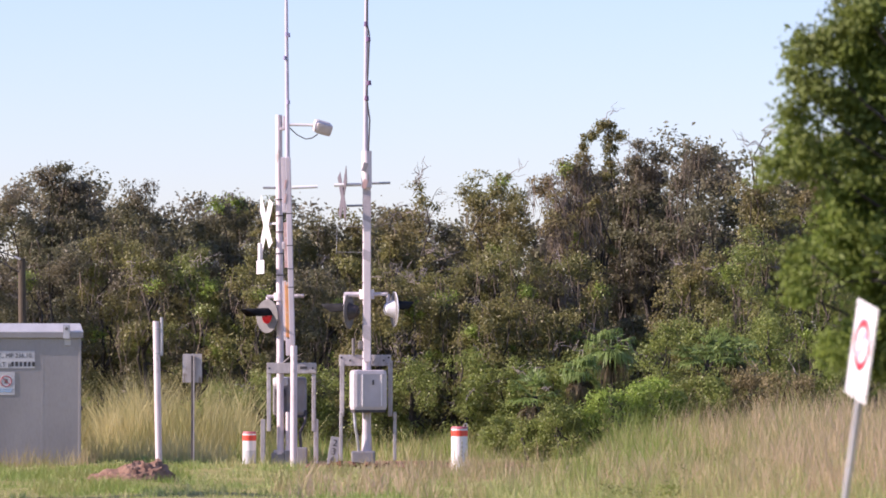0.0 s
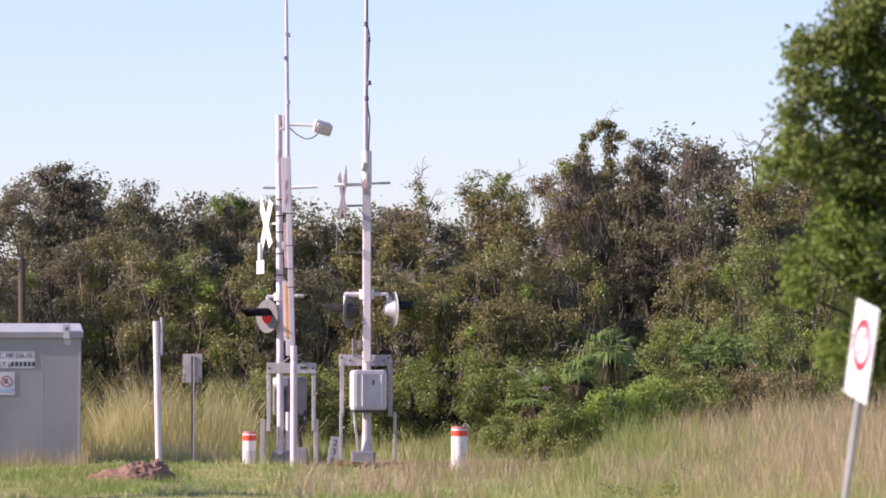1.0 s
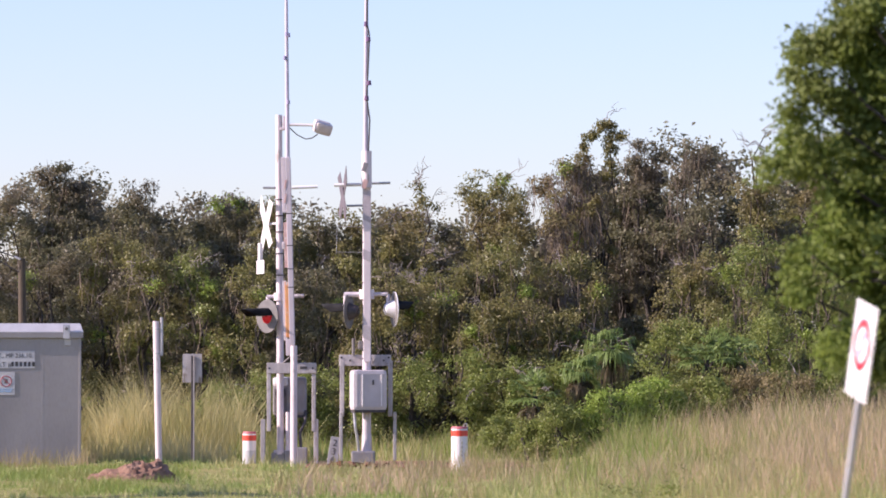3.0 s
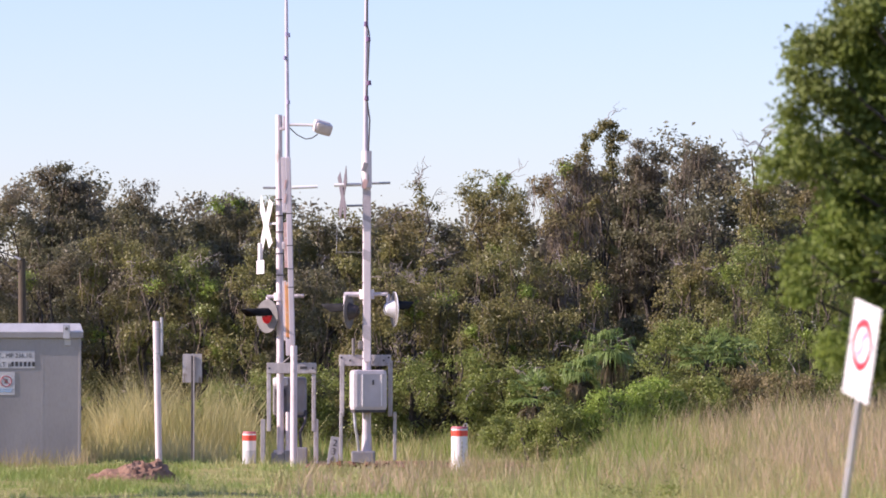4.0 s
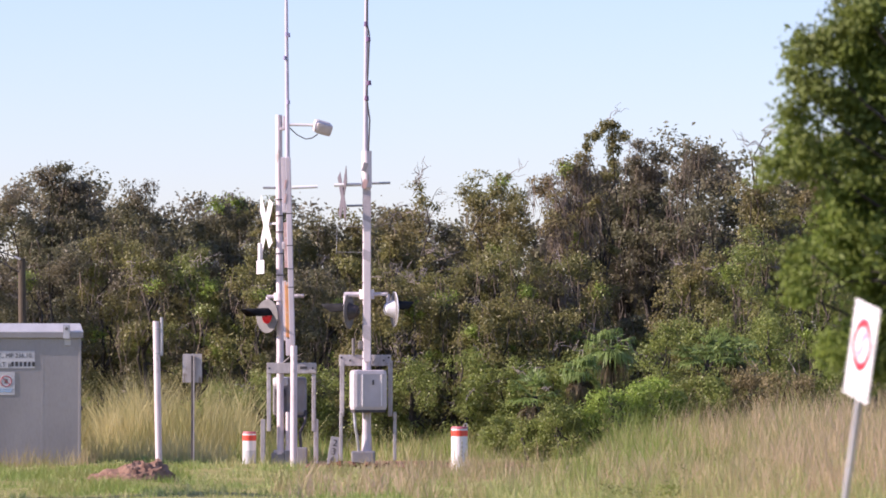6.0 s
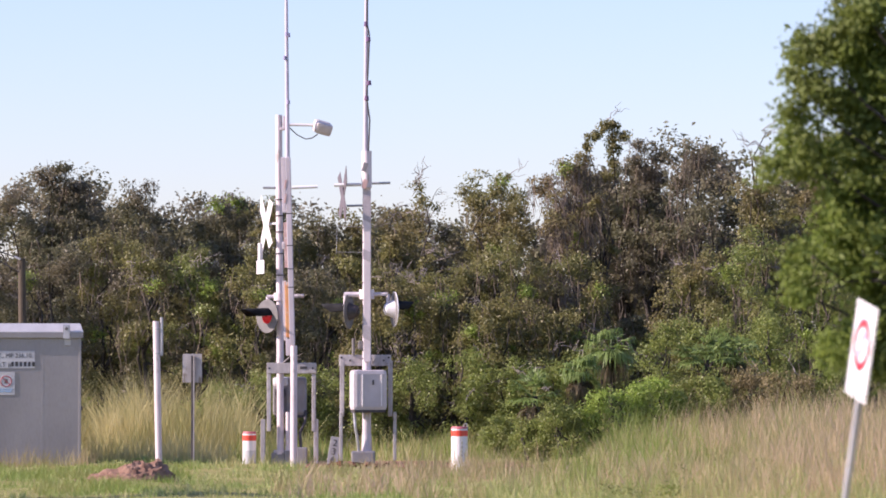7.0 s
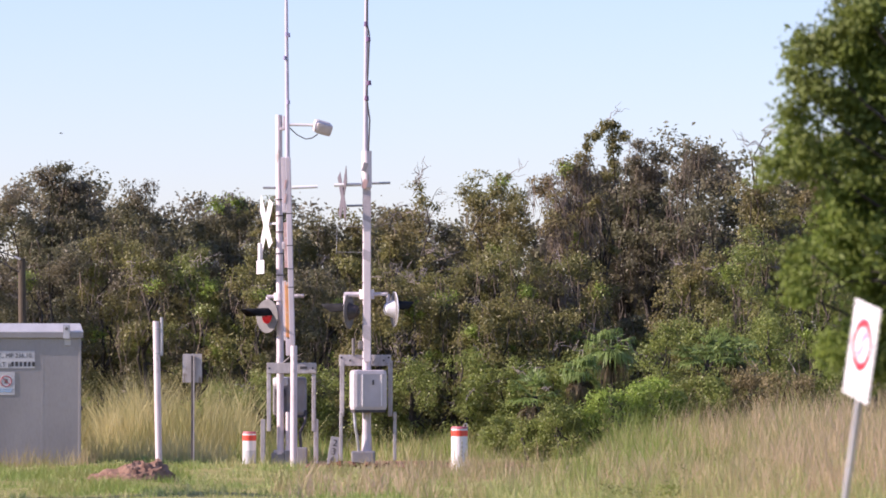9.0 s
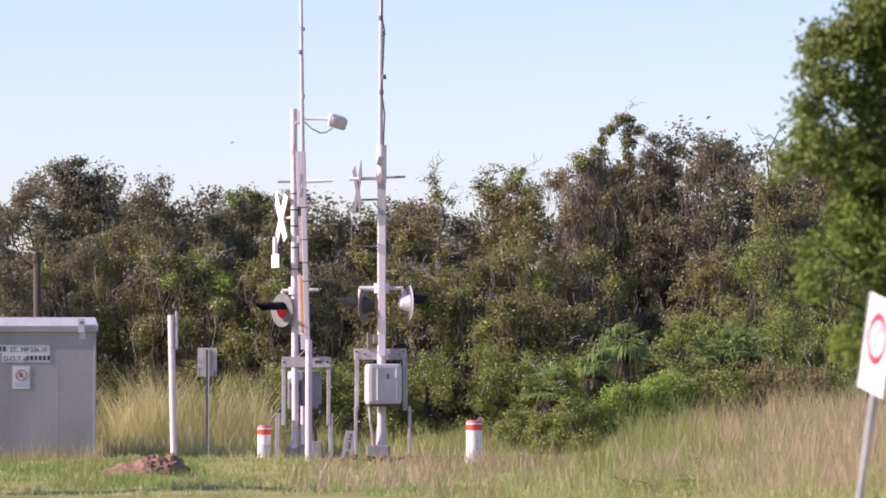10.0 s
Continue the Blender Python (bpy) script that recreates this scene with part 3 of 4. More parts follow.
def build_palmettos():
    # place, height of the heart, reach of the fronds, and how far they droop
    for x, y, hub_z, r, droop in ((3.28, 82.3, 2.2, 0.5, 0.75), (5.1, 82.0, 1.95, 0.62, 0.2), (2.68, 81.6, 1.7, 0.42, 0.7), (1.75, 81.4, 1.25, 0.5, 0.25), (5.7, 82.4, 2.1, 0.5, 0.4)):
        z0 = float(ground_z(x, y))
        h = hub_z - z0
        t = thing("palmetto", pose(x, y, z0), "saw palmetto with drooping fan fronds" if droop > 0.5 else "saw palmetto with stiff upright fan fronds", "palm", "palmettos on the bank")
        bm = fresh()
        tube(bm, (0, 0, -0.05), (0.03, 0, h), 0.07, 0.05, 9)
        part("trunk", bm, BARK, t)
        for i in range(19):
            dry = i > 12
            a = i * 2.4 + rng.normal() * 0.2
            e = rng.uniform(-1.35, -0.8) if dry else (rng.uniform(-0.5, 1.0) if droop > 0.5 else rng.uniform(-0.3, 1.35))
            d = np.array([math.cos(a) * math.cos(e), math.sin(a) * math.cos(e), math.sin(e)])
            hub = np.array([0, 0, h]) + d * r * 0.45
            side = np.cross(d, [0, 0, 1.0])
            side /= np.linalg.norm(side) + 1e-9
            upv = np.cross(side, d)
            k = 17
            spread = rng.uniform(2.0, 3.0)
            ang = [(j - k / 2) / k * spread for j in range(k + 1)]
            ray = [d * math.cos(f) + side * math.sin(f) for f in ang]
            Vs = [hub] + [hub + g * r * 0.14 + upv * (0.012 if j % 2 else -0.012) for j, g in enumerate(ray)]
            Ts = [(0, j + 1, j + 2) for j in range(k)]
            for j in range(k):
                g = (ray[j] + ray[j + 1]) / 2
                ln = r * (0.70 + 0.2 * math.cos(ang[j])) * rng.uniform(0.7, 1.15)
                w = np.cross(g, upv) * 0.016
                mid = hub + g * ln * 0.7 - np.array([0, 0, 0.12 * droop * ln])
                tip = hub + g * ln * (1 - 0.25 * droop) - np.array([0, 0, (0.05 + rng.uniform(0.2, 1.1) * droop) * ln])
                b = len(Vs)
                Vs += [mid + w, mid - w, tip]
                Ts += [(j + 1, j + 2, b), (j + 2, b + 1, b), (b, b + 1, b + 2)]
            ob = sheet("frond", np.array(Vs), np.array(Ts), DRY_PALM if dry else PALM, t)
            if dry:
                ob["label"] = "dead brown hanging frond"
            bm = fresh()
            tube(bm, (0, 0, h * 0.95), hub, 0.012, 0.008, 6)
            part("stalk", bm, PALM, t)


# ---- crossing signals ----
def facing(c, n, up=(0, 0, 1)):
    """A pose at c whose local -Y looks along n."""
    n = Vector(n).normalized()
    s = Vector(up).cross(-n).normalized()
    u = (-n).cross(s)
    m = Matrix((s, -n, u)).transposed().to_4x4()
    return Matrix.Translation(c) @ m


def signal_lamp(t, c, n, hood=0.5, back=WHITE_CLEAN, rim=WHITE_CLEAN):
    """One flashing-light unit: housing, round backing, hood and red lens; local -Y is its front."""
    m = facing(c, n)
    bm = fresh()
    tube(bm, (0, 0.17, 0), (0, 0.02, 0), 0.10, 0.165, 20)
    tube(bm, (0, 0.20, 0), (0, 0.17, 0), 0.05, 0.10, 16)
    lamp = part("signal_lamp", bm, back, t, smooth=False)
    lamp.matrix_local = m
    bm = fresh()
    tube(bm, (0, 0.015, 0), (0, 0.0, 0), 0.30, 0.30, 32)
    part("backing", bm, BACKING, lamp, "round faded black backing disc")
    bm = fresh()
    tube(bm, (0, 0.022, 0), (0, 0.016, 0), 0.305, 0.305, 32)
    part("rear_face", bm, BACKING, lamp)
    bm = fresh()
    pts = [(0.303 * math.cos(2 * math.pi * i / 36), 0.01, 0.303 * math.sin(2 * math.pi * i / 36)) for i in range(37)]
    pipe(bm, pts, 0.012, 6)
    part("rim", bm, rim, lamp, "thin disc rim")
    bm = fresh()
    bmesh.ops.create_uvsphere(bm, u_segments=20, v_segments=10, radius=0.14, matrix=Matrix.Diagonal((1, 0.4, 1, 1)))
    part("lens", bm, RED_LENS, lamp, "red glass lens", smooth=True)
    V, Q = [], []
    for k, rad in enumerate((0.155, 0.147)):
        for i in range(15):
            a = radians(5 + 170 * i / 14)
            depth = hood * (0.55 + 0.45 * max(0, math.sin(a)))
            V += [(rad * math.cos(a), 0.0, rad * math.sin(a)), (rad * math.cos(a), -depth, rad * math.sin(a) - 0.02)]
    for i in range(14):
        for o in (0, 30):
            Q.append((o + 2 * i, o + 2 * i + 1, o + 2 * i + 3, o + 2 * i + 2))
        Q.append((2 * i + 1, 31 + 2 * i, 33 + 2 * i, 2 * i + 3))
    sheet("hood", np.array(V), np.array(Q), BLACK, lamp)["label"] = "long black sheet hood"
    return lamp


def crossbuck(t, c, n, material, size=1.22, wide=0.2):
    m = facing(c, n)
    for s in (1, -1):
        bm = fresh()
        turn = Matrix.Rotation(s * radians(45), 4, "Y")
        box(bm, (0, 0.006 * s, 0), (size, 0.008, wide), 0, turn)
        for v in bm.verts:
            if abs((turn.inverted() @ v.co).x) > size * 0.45 and (turn.inverted() @ v.co).z * s > 0:
                v.co -= turn @ Vector((math.copysign(wide * 0.5, (turn.inverted() @ v.co).x), 0, 0))
        b = part("blade", bm, material, t, "white crossbuck blade")
        b.matrix_local = m


def bands(t, x, y, zs, r, material=DARK):
    for z in zs:
        bm = fresh()
        tube(bm, (x, y, z), (x, y, z + 0.022), r, r, 16)
        part("band", bm, material, t)


def mechanism(t, c, s, material, turn=0, ridges=True):
    """The gate machine: a rounded box with ribs and a latch."""
    m = pose(*c, 0, 0, turn)
    bm = fresh()
    box(bm, (0, 0, 0), s, 0.07)
    body = part("gate_machine", bm, material, t, smooth=False)
    body.matrix_local = m
    if ridges:
        # ribs stay clean white, for the sun along their edges
        for dx in (-0.14, 0.20):
            bm = fresh()
            box(bm, (dx, -s[1] / 2 - 0.008, 0), (0.02, 0.02, s[2] - 0.16), 0.006)
            part("rib", bm, WHITE_CLEAN, body)
        bm = fresh()
        box(bm, (0.05, -s[1] / 2 - 0.012, 0.14), (0.03, 0.02, 0.09), 0.005)
        part("latch", bm, DARK, body)
    bm = fresh()
    box(bm, (0, 0, -s[2] / 2 - 0.01), (s[0] * 0.9, s[1] * 0.9, 0.05), 0.01)
    part("base_plate", bm, DARK, body)
    return body


def build_gate_b():
    """The gate whose lights face away along the road."""
    t = thing("crossing_gate", pose(-1.357, 75, 0), "white railway crossing gate with raised arm and lamps turned away", "crossing gate", "crossing gates")
    bm = fresh()
    tube(bm, (0, 0, 0.2), (0, 0, 5.1), 0.078, 0.074, 20)
    tube(bm, (0, 0, 0.2), (0, 0, 0.28), 0.11, 0.11, 16)
    part("mast", bm, MAST_ALU, t, smooth=False)
    bm = fresh()
    box(bm, (-0.06, 0, 0.15), (0.42, 0.4, 0.34), 0.03)
    part("base_box", bm, GREY_BOX, t, "grey junction box at the mast foot")
    bands(t, 0, 0, (4.02, 4.28, 4.62, 5.0, 3.3, 1.95), 0.084)
    # lamp cross-arm
    bm = fresh()
    tube(bm, (-0.40, 0, 3.10), (0.0, 0, 3.10), 0.045)
    tube(bm, (0, 0, 3.10), (0.38, 0, 3.11), 0.035)
    tube(bm, (0.38, 0, 3.11), (0.38, 0, 2.88), 0.035)
    tube(bm, (-0.38, 0, 3.10), (-0.38, 0, 2.9), 0.035)
    part("cross_arm", bm, WHITE, t)
    bm = fresh()
    tube(bm, (0, 0, 3.02), (0, 0, 3.19), 0.135, 0.135, 20)
    part("collar", bm, WHITE, t)
    signal_lamp(t, (0.50, 0.0, 2.84), (0.97, 0.24, 0), 0.34)
    # dark housing and rim paint in the shade on this lamp's back
    signal_lamp(t, (-0.33, 0.06, 2.80), (-0.96, 0.26, 0), 0.50, DARK, BACKING)
    crossbuck(t, (-0.43, 0.1, 4.88), (0.98, 0.19, 0), GREY_LILAC, 1.18, 0.25)
    bm = fresh()
    tube(bm, (-0.58, 0, 5.05), (-0.1, 0, 5.06), 0.03)
    part("reflector_rod", bm, SIGN_FACE, t)
    bm = fresh()
    tube(bm, (0.09, 0, 5.08), (0.42, 0, 5.09), 0.022)
    part("rod", bm, GALV, t)
    bm = fresh()
    tube(bm, (-0.36, 0.05, 4.68), (0, 0.02, 4.69), 0.02)
    part("bracket", bm, GALV, t)
    bm = fresh()
    pipe(bm, [(0, 0.02, 4.30), (-0.53, 0.02, 4.32), (-0.54, 0.02, 3.86), (0, 0.02, 3.85)], 0.004)
    part("wire_frame", bm, GALV, t)
    # arm
    bm = fresh()
    box(bm, (0.01, -0.14, 3.75), (0.13, 0.05, 3.7), 0.01)
    part("lower_arm", bm, WHITE, t, "white arm beam, upright")
    for z0, z1 in ((4.40, 4.96), (3.70, 3.88), (2.30, 2.55)):
        bm = fresh()
        box(bm, (0.005, -0.169, (z0 + z1) / 2), (0.136, 0.008, z1 - z0))
        for v in bm.verts:
            v.co.z -= 0.5 * (v.co.x - 0.005)
        part("stripe", bm, FADED, t, "weathered grey diagonal stripe")
    for i in range(2):
        bm = fresh()
        box(bm, (-0.03, -0.245, 5.36 - 0.3 * i), (0.08, 0.008, 0.16), 0.0, Matrix.Rotation(radians(14), 4, "Y"))
        part("stripe", bm, PINK if i else GREY_BOX, t, "faded reflective stripe")
    bm = fresh()
    tube(bm, (-0.02, -0.14, 5.58), (0.0, -0.14, 9.2), 0.045, 0.03, 10)
    part("upper_arm", bm, ARM_TIP, t, "thin lilac-grey arm tip")
    bm = fresh()
    tube(bm, (0.0, -0.15, 5.0), (0.0, -0.15, 5.65), 0.09, 0.09, 16)
    part("sleeve", bm, WHITE, t)
    bm = fresh()
    pipe(bm, [(0.03, -0.2, 5.6), (0.055, -0.2, 6.2), (0.0, -0.2, 6.6), (0.03, -0.2, 7.2), (0.05, -0.2, 7.7), (0.0, -0.2, 7.95), (0.03, -0.2, 9.1)], 0.014, 6)
    part("cable", bm, DARK, t)
    for z, dx in ((6.55, 0.0), (6.82, 0.045), (7.60, 0.03), (7.87, -0.01)):
        bm = fresh()
        tube(bm, (dx, -0.2, z), (dx, -0.2, z + 0.08), 0.045, 0.035, 10)
        part("arm_light", bm, surface_red_dark, t, "small dark purple arm light")
    # carrier with counterweights
    bm = fresh()
    box(bm, (-0.03, 0.13, 1.93), (0.93, 0.05, 0.20), 0.012)
    part("crossbar", bm, GALV_LIGHT, t)
    for x0, x1, zt in ((-0.44, -0.455, 1.0), (0.42, 0.50, 0.85)):
        bm = fresh()
        box(bm, (x0, 0.05, 1.43), (0.08, 0.05, 1.0), 0.012)
        part("side_arm", bm, GALV_LIGHT, t)
        bm = fresh()
        box(bm, (x1, 0.0, 0.58), (0.06, 0.14, 0.86), 0.012)
        part("counterweight", bm, GALV_LIGHT, t)
    for bx, bz in ((-0.45, 1.98), (-0.45, 1.88), (0.39, 1.98), (0.39, 1.88), (0.3, 1.93), (-0.3, 1.93)):
        part("bolt", tube(fresh(), (bx, 0.09, bz), (bx, 0.106, bz), 0.018, 0.018, 8), DARK, t)
    part("clamp", box(fresh(), (-0.07, -0.06, 2.20), (0.17, 0.12, 0.16), 0.03), DULL, t, "dull clamp on the mast")
    part("stub", tube(fresh(), (-0.24, 0.1, 2.02), (-0.24, 0.1, 2.32), 0.028, 0.028, 8), DULL, t)
    part("mast_socket", tube(fresh(), (0, 0, 0.3), (0, 0, 0.62), 0.095, 0.085, 16), MAST_ALU, t)
    mechanism(t, (0.03, -0.20, 1.40), (0.62, 0.40, 0.72), SHADED_HOUSING, 12)
    bm = fresh()
    pipe(bm, [(-0.22, -0.15, 1.02), (-0.2, -0.17, 0.75), (-0.15, -0.12, 0.45), (-0.14, -0.05, 0.22)], 0.025)
    part("conduit", bm, GALV, t)


def build_gate_a():
    """The gate whose lights face the camera's side of the road."""
    t = thing("crossing_gate", pose(-3.022, 78, 0), "white railway crossing gate with raised arm, crossbuck and area light", "crossing gate", "crossing gates")
    bm = fresh()
    tube(bm, (0.02, 0, 0.2), (-0.02, 0, 6.48), 0.066, 0.062, 20)
    tube(bm, (0, 0, 0.2), (0, 0, 0.28), 0.11, 0.11, 16)
    part("mast", bm, WHITE, t)
    bm = fresh()
    box(bm, (-0.03, 0.05, 0.11), (0.24, 0.3, 0.24), 0.02)
    part("base_box", bm, GREY_BOX, t, "grey junction box at the mast foot")
    bm = fresh()
    box(bm, (0.42, -0.1, 0.16), (0.19, 0.25, 0.34), 0.02)
    part("side_box", bm, GREY_BOX, t, "grey junction box beside the mast")
    bands(t, 0, 0, (4.9, 4.6, 4.3, 3.9, 3.5), 0.082)
    # area light on top
    bm = fresh()
    tube(bm, (0.05, -0.02, 6.30), (0.62, -0.05, 6.29), 0.026)
    part("light_bracket", bm, WHITE_CLEAN, t)
    bm = fresh()
    box(bm, (0.09, 0, 6.34), (0.07, 0.12, 0.24), 0.01)
    box(bm, (0.09, -0.03, 6.22), (0.16, 0.1, 0.05), 0.01)
    part("clamp", bm, WHITE, t)
    head = part("area_light", box(fresh(), (0, 0, 0), (0.33, 0.30, 0.22), 0.06), BEIGE, t, "beige area light head")
    head.matrix_local = pose(0.79, -0.06, 6.24, 20, 14, 20)
    bm = fresh()
    pipe(bm, [(0.18, -0.05, 6.24), (0.32, -0.05, 6.11), (0.48, -0.05, 6.03), (0.60, -0.05, 6.05), (0.70, -0.05, 6.12)], 0.01, 6)
    part("cable", bm, DARK, t)
    # cross-arms and crossbuck
    bm = fresh()
    tube(bm, (-0.31, 0, 5.13), (0.02, 0, 5.13), 0.022)
    part("rod", bm, GALV, t)
    bm = fresh()
    tube(bm, (0.22, -0.05, 5.13), (0.70, -0.05, 5.15), 0.030)
    part("reflector_rod", bm, SIGN_FACE, t)
    crossbuck(t, (-0.27, 0.38, 4.47), (-0.965, -0.262, 0), WHITE_CLEAN, 1.3, 0.27)
    bm = fresh()
    tube(bm, (-0.27, 0.36, 4.47), (0, 0, 4.47), 0.02)
    part("bracket", bm, WHITE_CLEAN, t)
    bm = fresh()
    tube(bm, (-0.36, -0.02, 3.75), (-0.36, -0.02, 4.1), 0.045)
    part("plate_hanger", bm, WHITE_CLEAN, t)
    plate = part("track_plate", box(fresh(), (0, 0, 0), (0.62, 0.01, 0.25), 0.004), WHITE_CLEAN, t, "small white plate below the crossbuck")
    plate.matrix_local = facing((-0.355, -0.05, 3.66), (-0.965, -0.262, 0))
    # lamps
    bm = fresh()
    tube(bm, (-0.24, 0, 3.11), (0.45, 0, 3.13), 0.035)
    tube(bm, (-0.22, 0, 3.11), (-0.22, 0, 2.9), 0.035)
    part("cross_arm", bm, WHITE, t)
    bm = fresh()
    tube(bm, (0, 0, 3.04), (0, 0, 3.18), 0.11, 0.11, 20)
    part("collar", bm, WHITE, t)
    signal_lamp(t, (-0.23, -0.10, 2.75), (-0.74, -0.67, 0), 0.6, GREY_BOX, BACKING)
    # arm
    bm = fresh()
    low, high = Vector((0.252, -0.30, 2.0)), Vector((0.158, -0.30, 5.68))
    turn = (high - low).to_track_quat("Z", "Y").to_matrix().to_4x4()
    box(bm, (low + high) / 2, (0.11, 0.10, (high - low).length), 0.012, turn)
    part("lower_arm", bm, MAST_ALU, t, "pale arm beam, upright")
    # panels bolted along the beam's west edge: ends, west offset, width
    for z0, z1, off, wide, m in ((4.66, 5.68, -0.088, 0.062, WHITE), (3.64, 4.48, -0.070, 0.040, PINK), (2.36, 3.38, -0.078, 0.05, ORANGE), (2.30, 3.40, -0.118, 0.026, WHITE), (2.02, 2.33, -0.085, 0.06, WHITE), (3.98, 4.12, -0.11, 0.04, WHITE)):
        mid = low.lerp(high, ((z0 + z1) / 2 - 2.0) / 3.68) + Vector((off, -0.02, 0))
        bm = fresh()
        box(bm, mid, (wide, 0.07, z1 - z0), 0.008, turn)
        part("arm_panel", bm, m, t, "faded orange reflective panel" if m is ORANGE else ("faded red arm panel" if m is PINK else "white arm panel"))
    for z in (4.05, 3.62, 3.28, 4.64):
        mid = low.lerp(high, (z - 2.0) / 3.68)
        part("arm_band", box(fresh(), mid, (0.122, 0.112, 0.02), 0.003), DARK, t)
    for z in (5.18, 4.92):
        bm = fresh()
        box(bm, (0.118, -0.358, z), (0.03, 0.008, 0.17), 0, Matrix.Rotation(radians(8), 4, "Y"))
        part("stripe", bm, PINK, t, "faded reflective stripe")
    part("pivot_strut", tube(fresh(), (0.24, -0.28, 2.02), (0.08, -0.2, 1.88), 0.03, 0.03, 8), DARK, t)
    bm = fresh()
    tube(bm, (0.155, -0.30, 5.6), (0.12, -0.30, 9.4), 0.043, 0.026, 10)
    part("upper_arm", bm, ARM_TIP, t, "thin lilac-grey arm tip")
    for z, dx in ((6.66, 0.03), (7.48, -0.035), (7.92, 0.0), (7.90, 0.03)):
        bm = fresh()
        tube(bm, (0.14 + dx, -0.35, z), (0.14 + dx, -0.35, z + 0.07), 0.035, 0.03, 10)
        part("arm_light", bm, LILAC, t, "small lilac arm light")
    # carrier
    bm = fresh()
    box(bm, (0.23, -0.22, 1.79), (0.92, 0.05, 0.20), 0.012)
    part("crossbar", bm, GALV_LIGHT, t)
    for bx in (-0.18, 0.62):
        bm = fresh()
        tube(bm, (bx, -0.25, 1.79), (bx, -0.244, 1.79), 0.02, 0.02, 8)
        part("bolt", bm, DARK, t)
    for x0, x1 in ((-0.19, -0.30), (0.64, 0.68)):
        bm = fresh()
        box(bm, (x0, -0.2, 1.2), (0.075, 0.05, 1.15), 0.012)
        part("side_arm", bm, GALV_LIGHT, t)
        bm = fresh()
        box(bm, (x1, -0.15, 0.44), (0.085, 0.14, 0.82), 0.012)
        part("counterweight", bm, GALV_LIGHT, t)
    part("support_pipe", tube(fresh(), (0.16, -0.05, 0.0), (0.16, -0.05, 0.98), 0.045, 0.045, 12), WHITE, t)
    part("support_foot", box(fresh(), (0.16, -0.05, 0.14), (0.12, 0.12, 0.26), 0.015), GREY_BOX, t)
    part("name_tag", box(fresh(), (0.45, -0.249, 1.80), (0.13, 0.008, 0.05), 0.002), INK, t)
    body = mechanism(t, (0.18, 0.28, 1.27), (0.62, 0.36, 0.72), GREY_BOX, 0, False)
    # white block colours in the sun on the machine's top corner
    part("sunlit_top", box(fresh(), (-0.17, -0.02, 0.27), (0.28, 0.40, 0.17), 0.05), WHITE_CLEAN, body, "pale block for the sun on the gate machine's top")
    # dark plate stands in for the shaded patch on the machine's west half
    part("side_shade", box(fresh(), (-0.17, -0.19, -0.08), (0.24, 0.05, 0.46), 0.02), BACKING, body, "dark plate put in for shade")
    bm = fresh()
    tube(bm, (0.02, -0.02, 1.32), (0.02, 0.03, 1.32), 0.10, 0.10, 18)
    part("cover", bm, DARK, t, "round dark cover on the gate machine")
    bm = fresh()
    pipe(bm, [(0.48, 0.1, 1.0), (0.47, 0.0, 0.8), (0.38, -0.05, 0.6), (0.40, -0.08, 0.3)], 0.028)
    part("conduit", bm, DARK, t)


# ---- the rest of the crossing ----
def words(name, text, m, size, material, parent):
    cu = bpy.data.curves.new(name, "FONT")
    cu.body, cu.size, cu.extrude = text, size, 0.001
    cu.materials.append(material)
    ob = new(name, cu)
    ob.parent = parent
    ob.matrix_local = m
    return ob


def bars(parent, x, z, widths, h, y, material=INK):
    """Writing that cannot be made out, as plain strokes."""
    for w in widths:
        bm = fresh()
        box(bm, (x + w / 2, y, z + h / 2), (w, 0.004, h))
        part("lettering_bar", bm, material, parent)
        x += w + h * 0.35


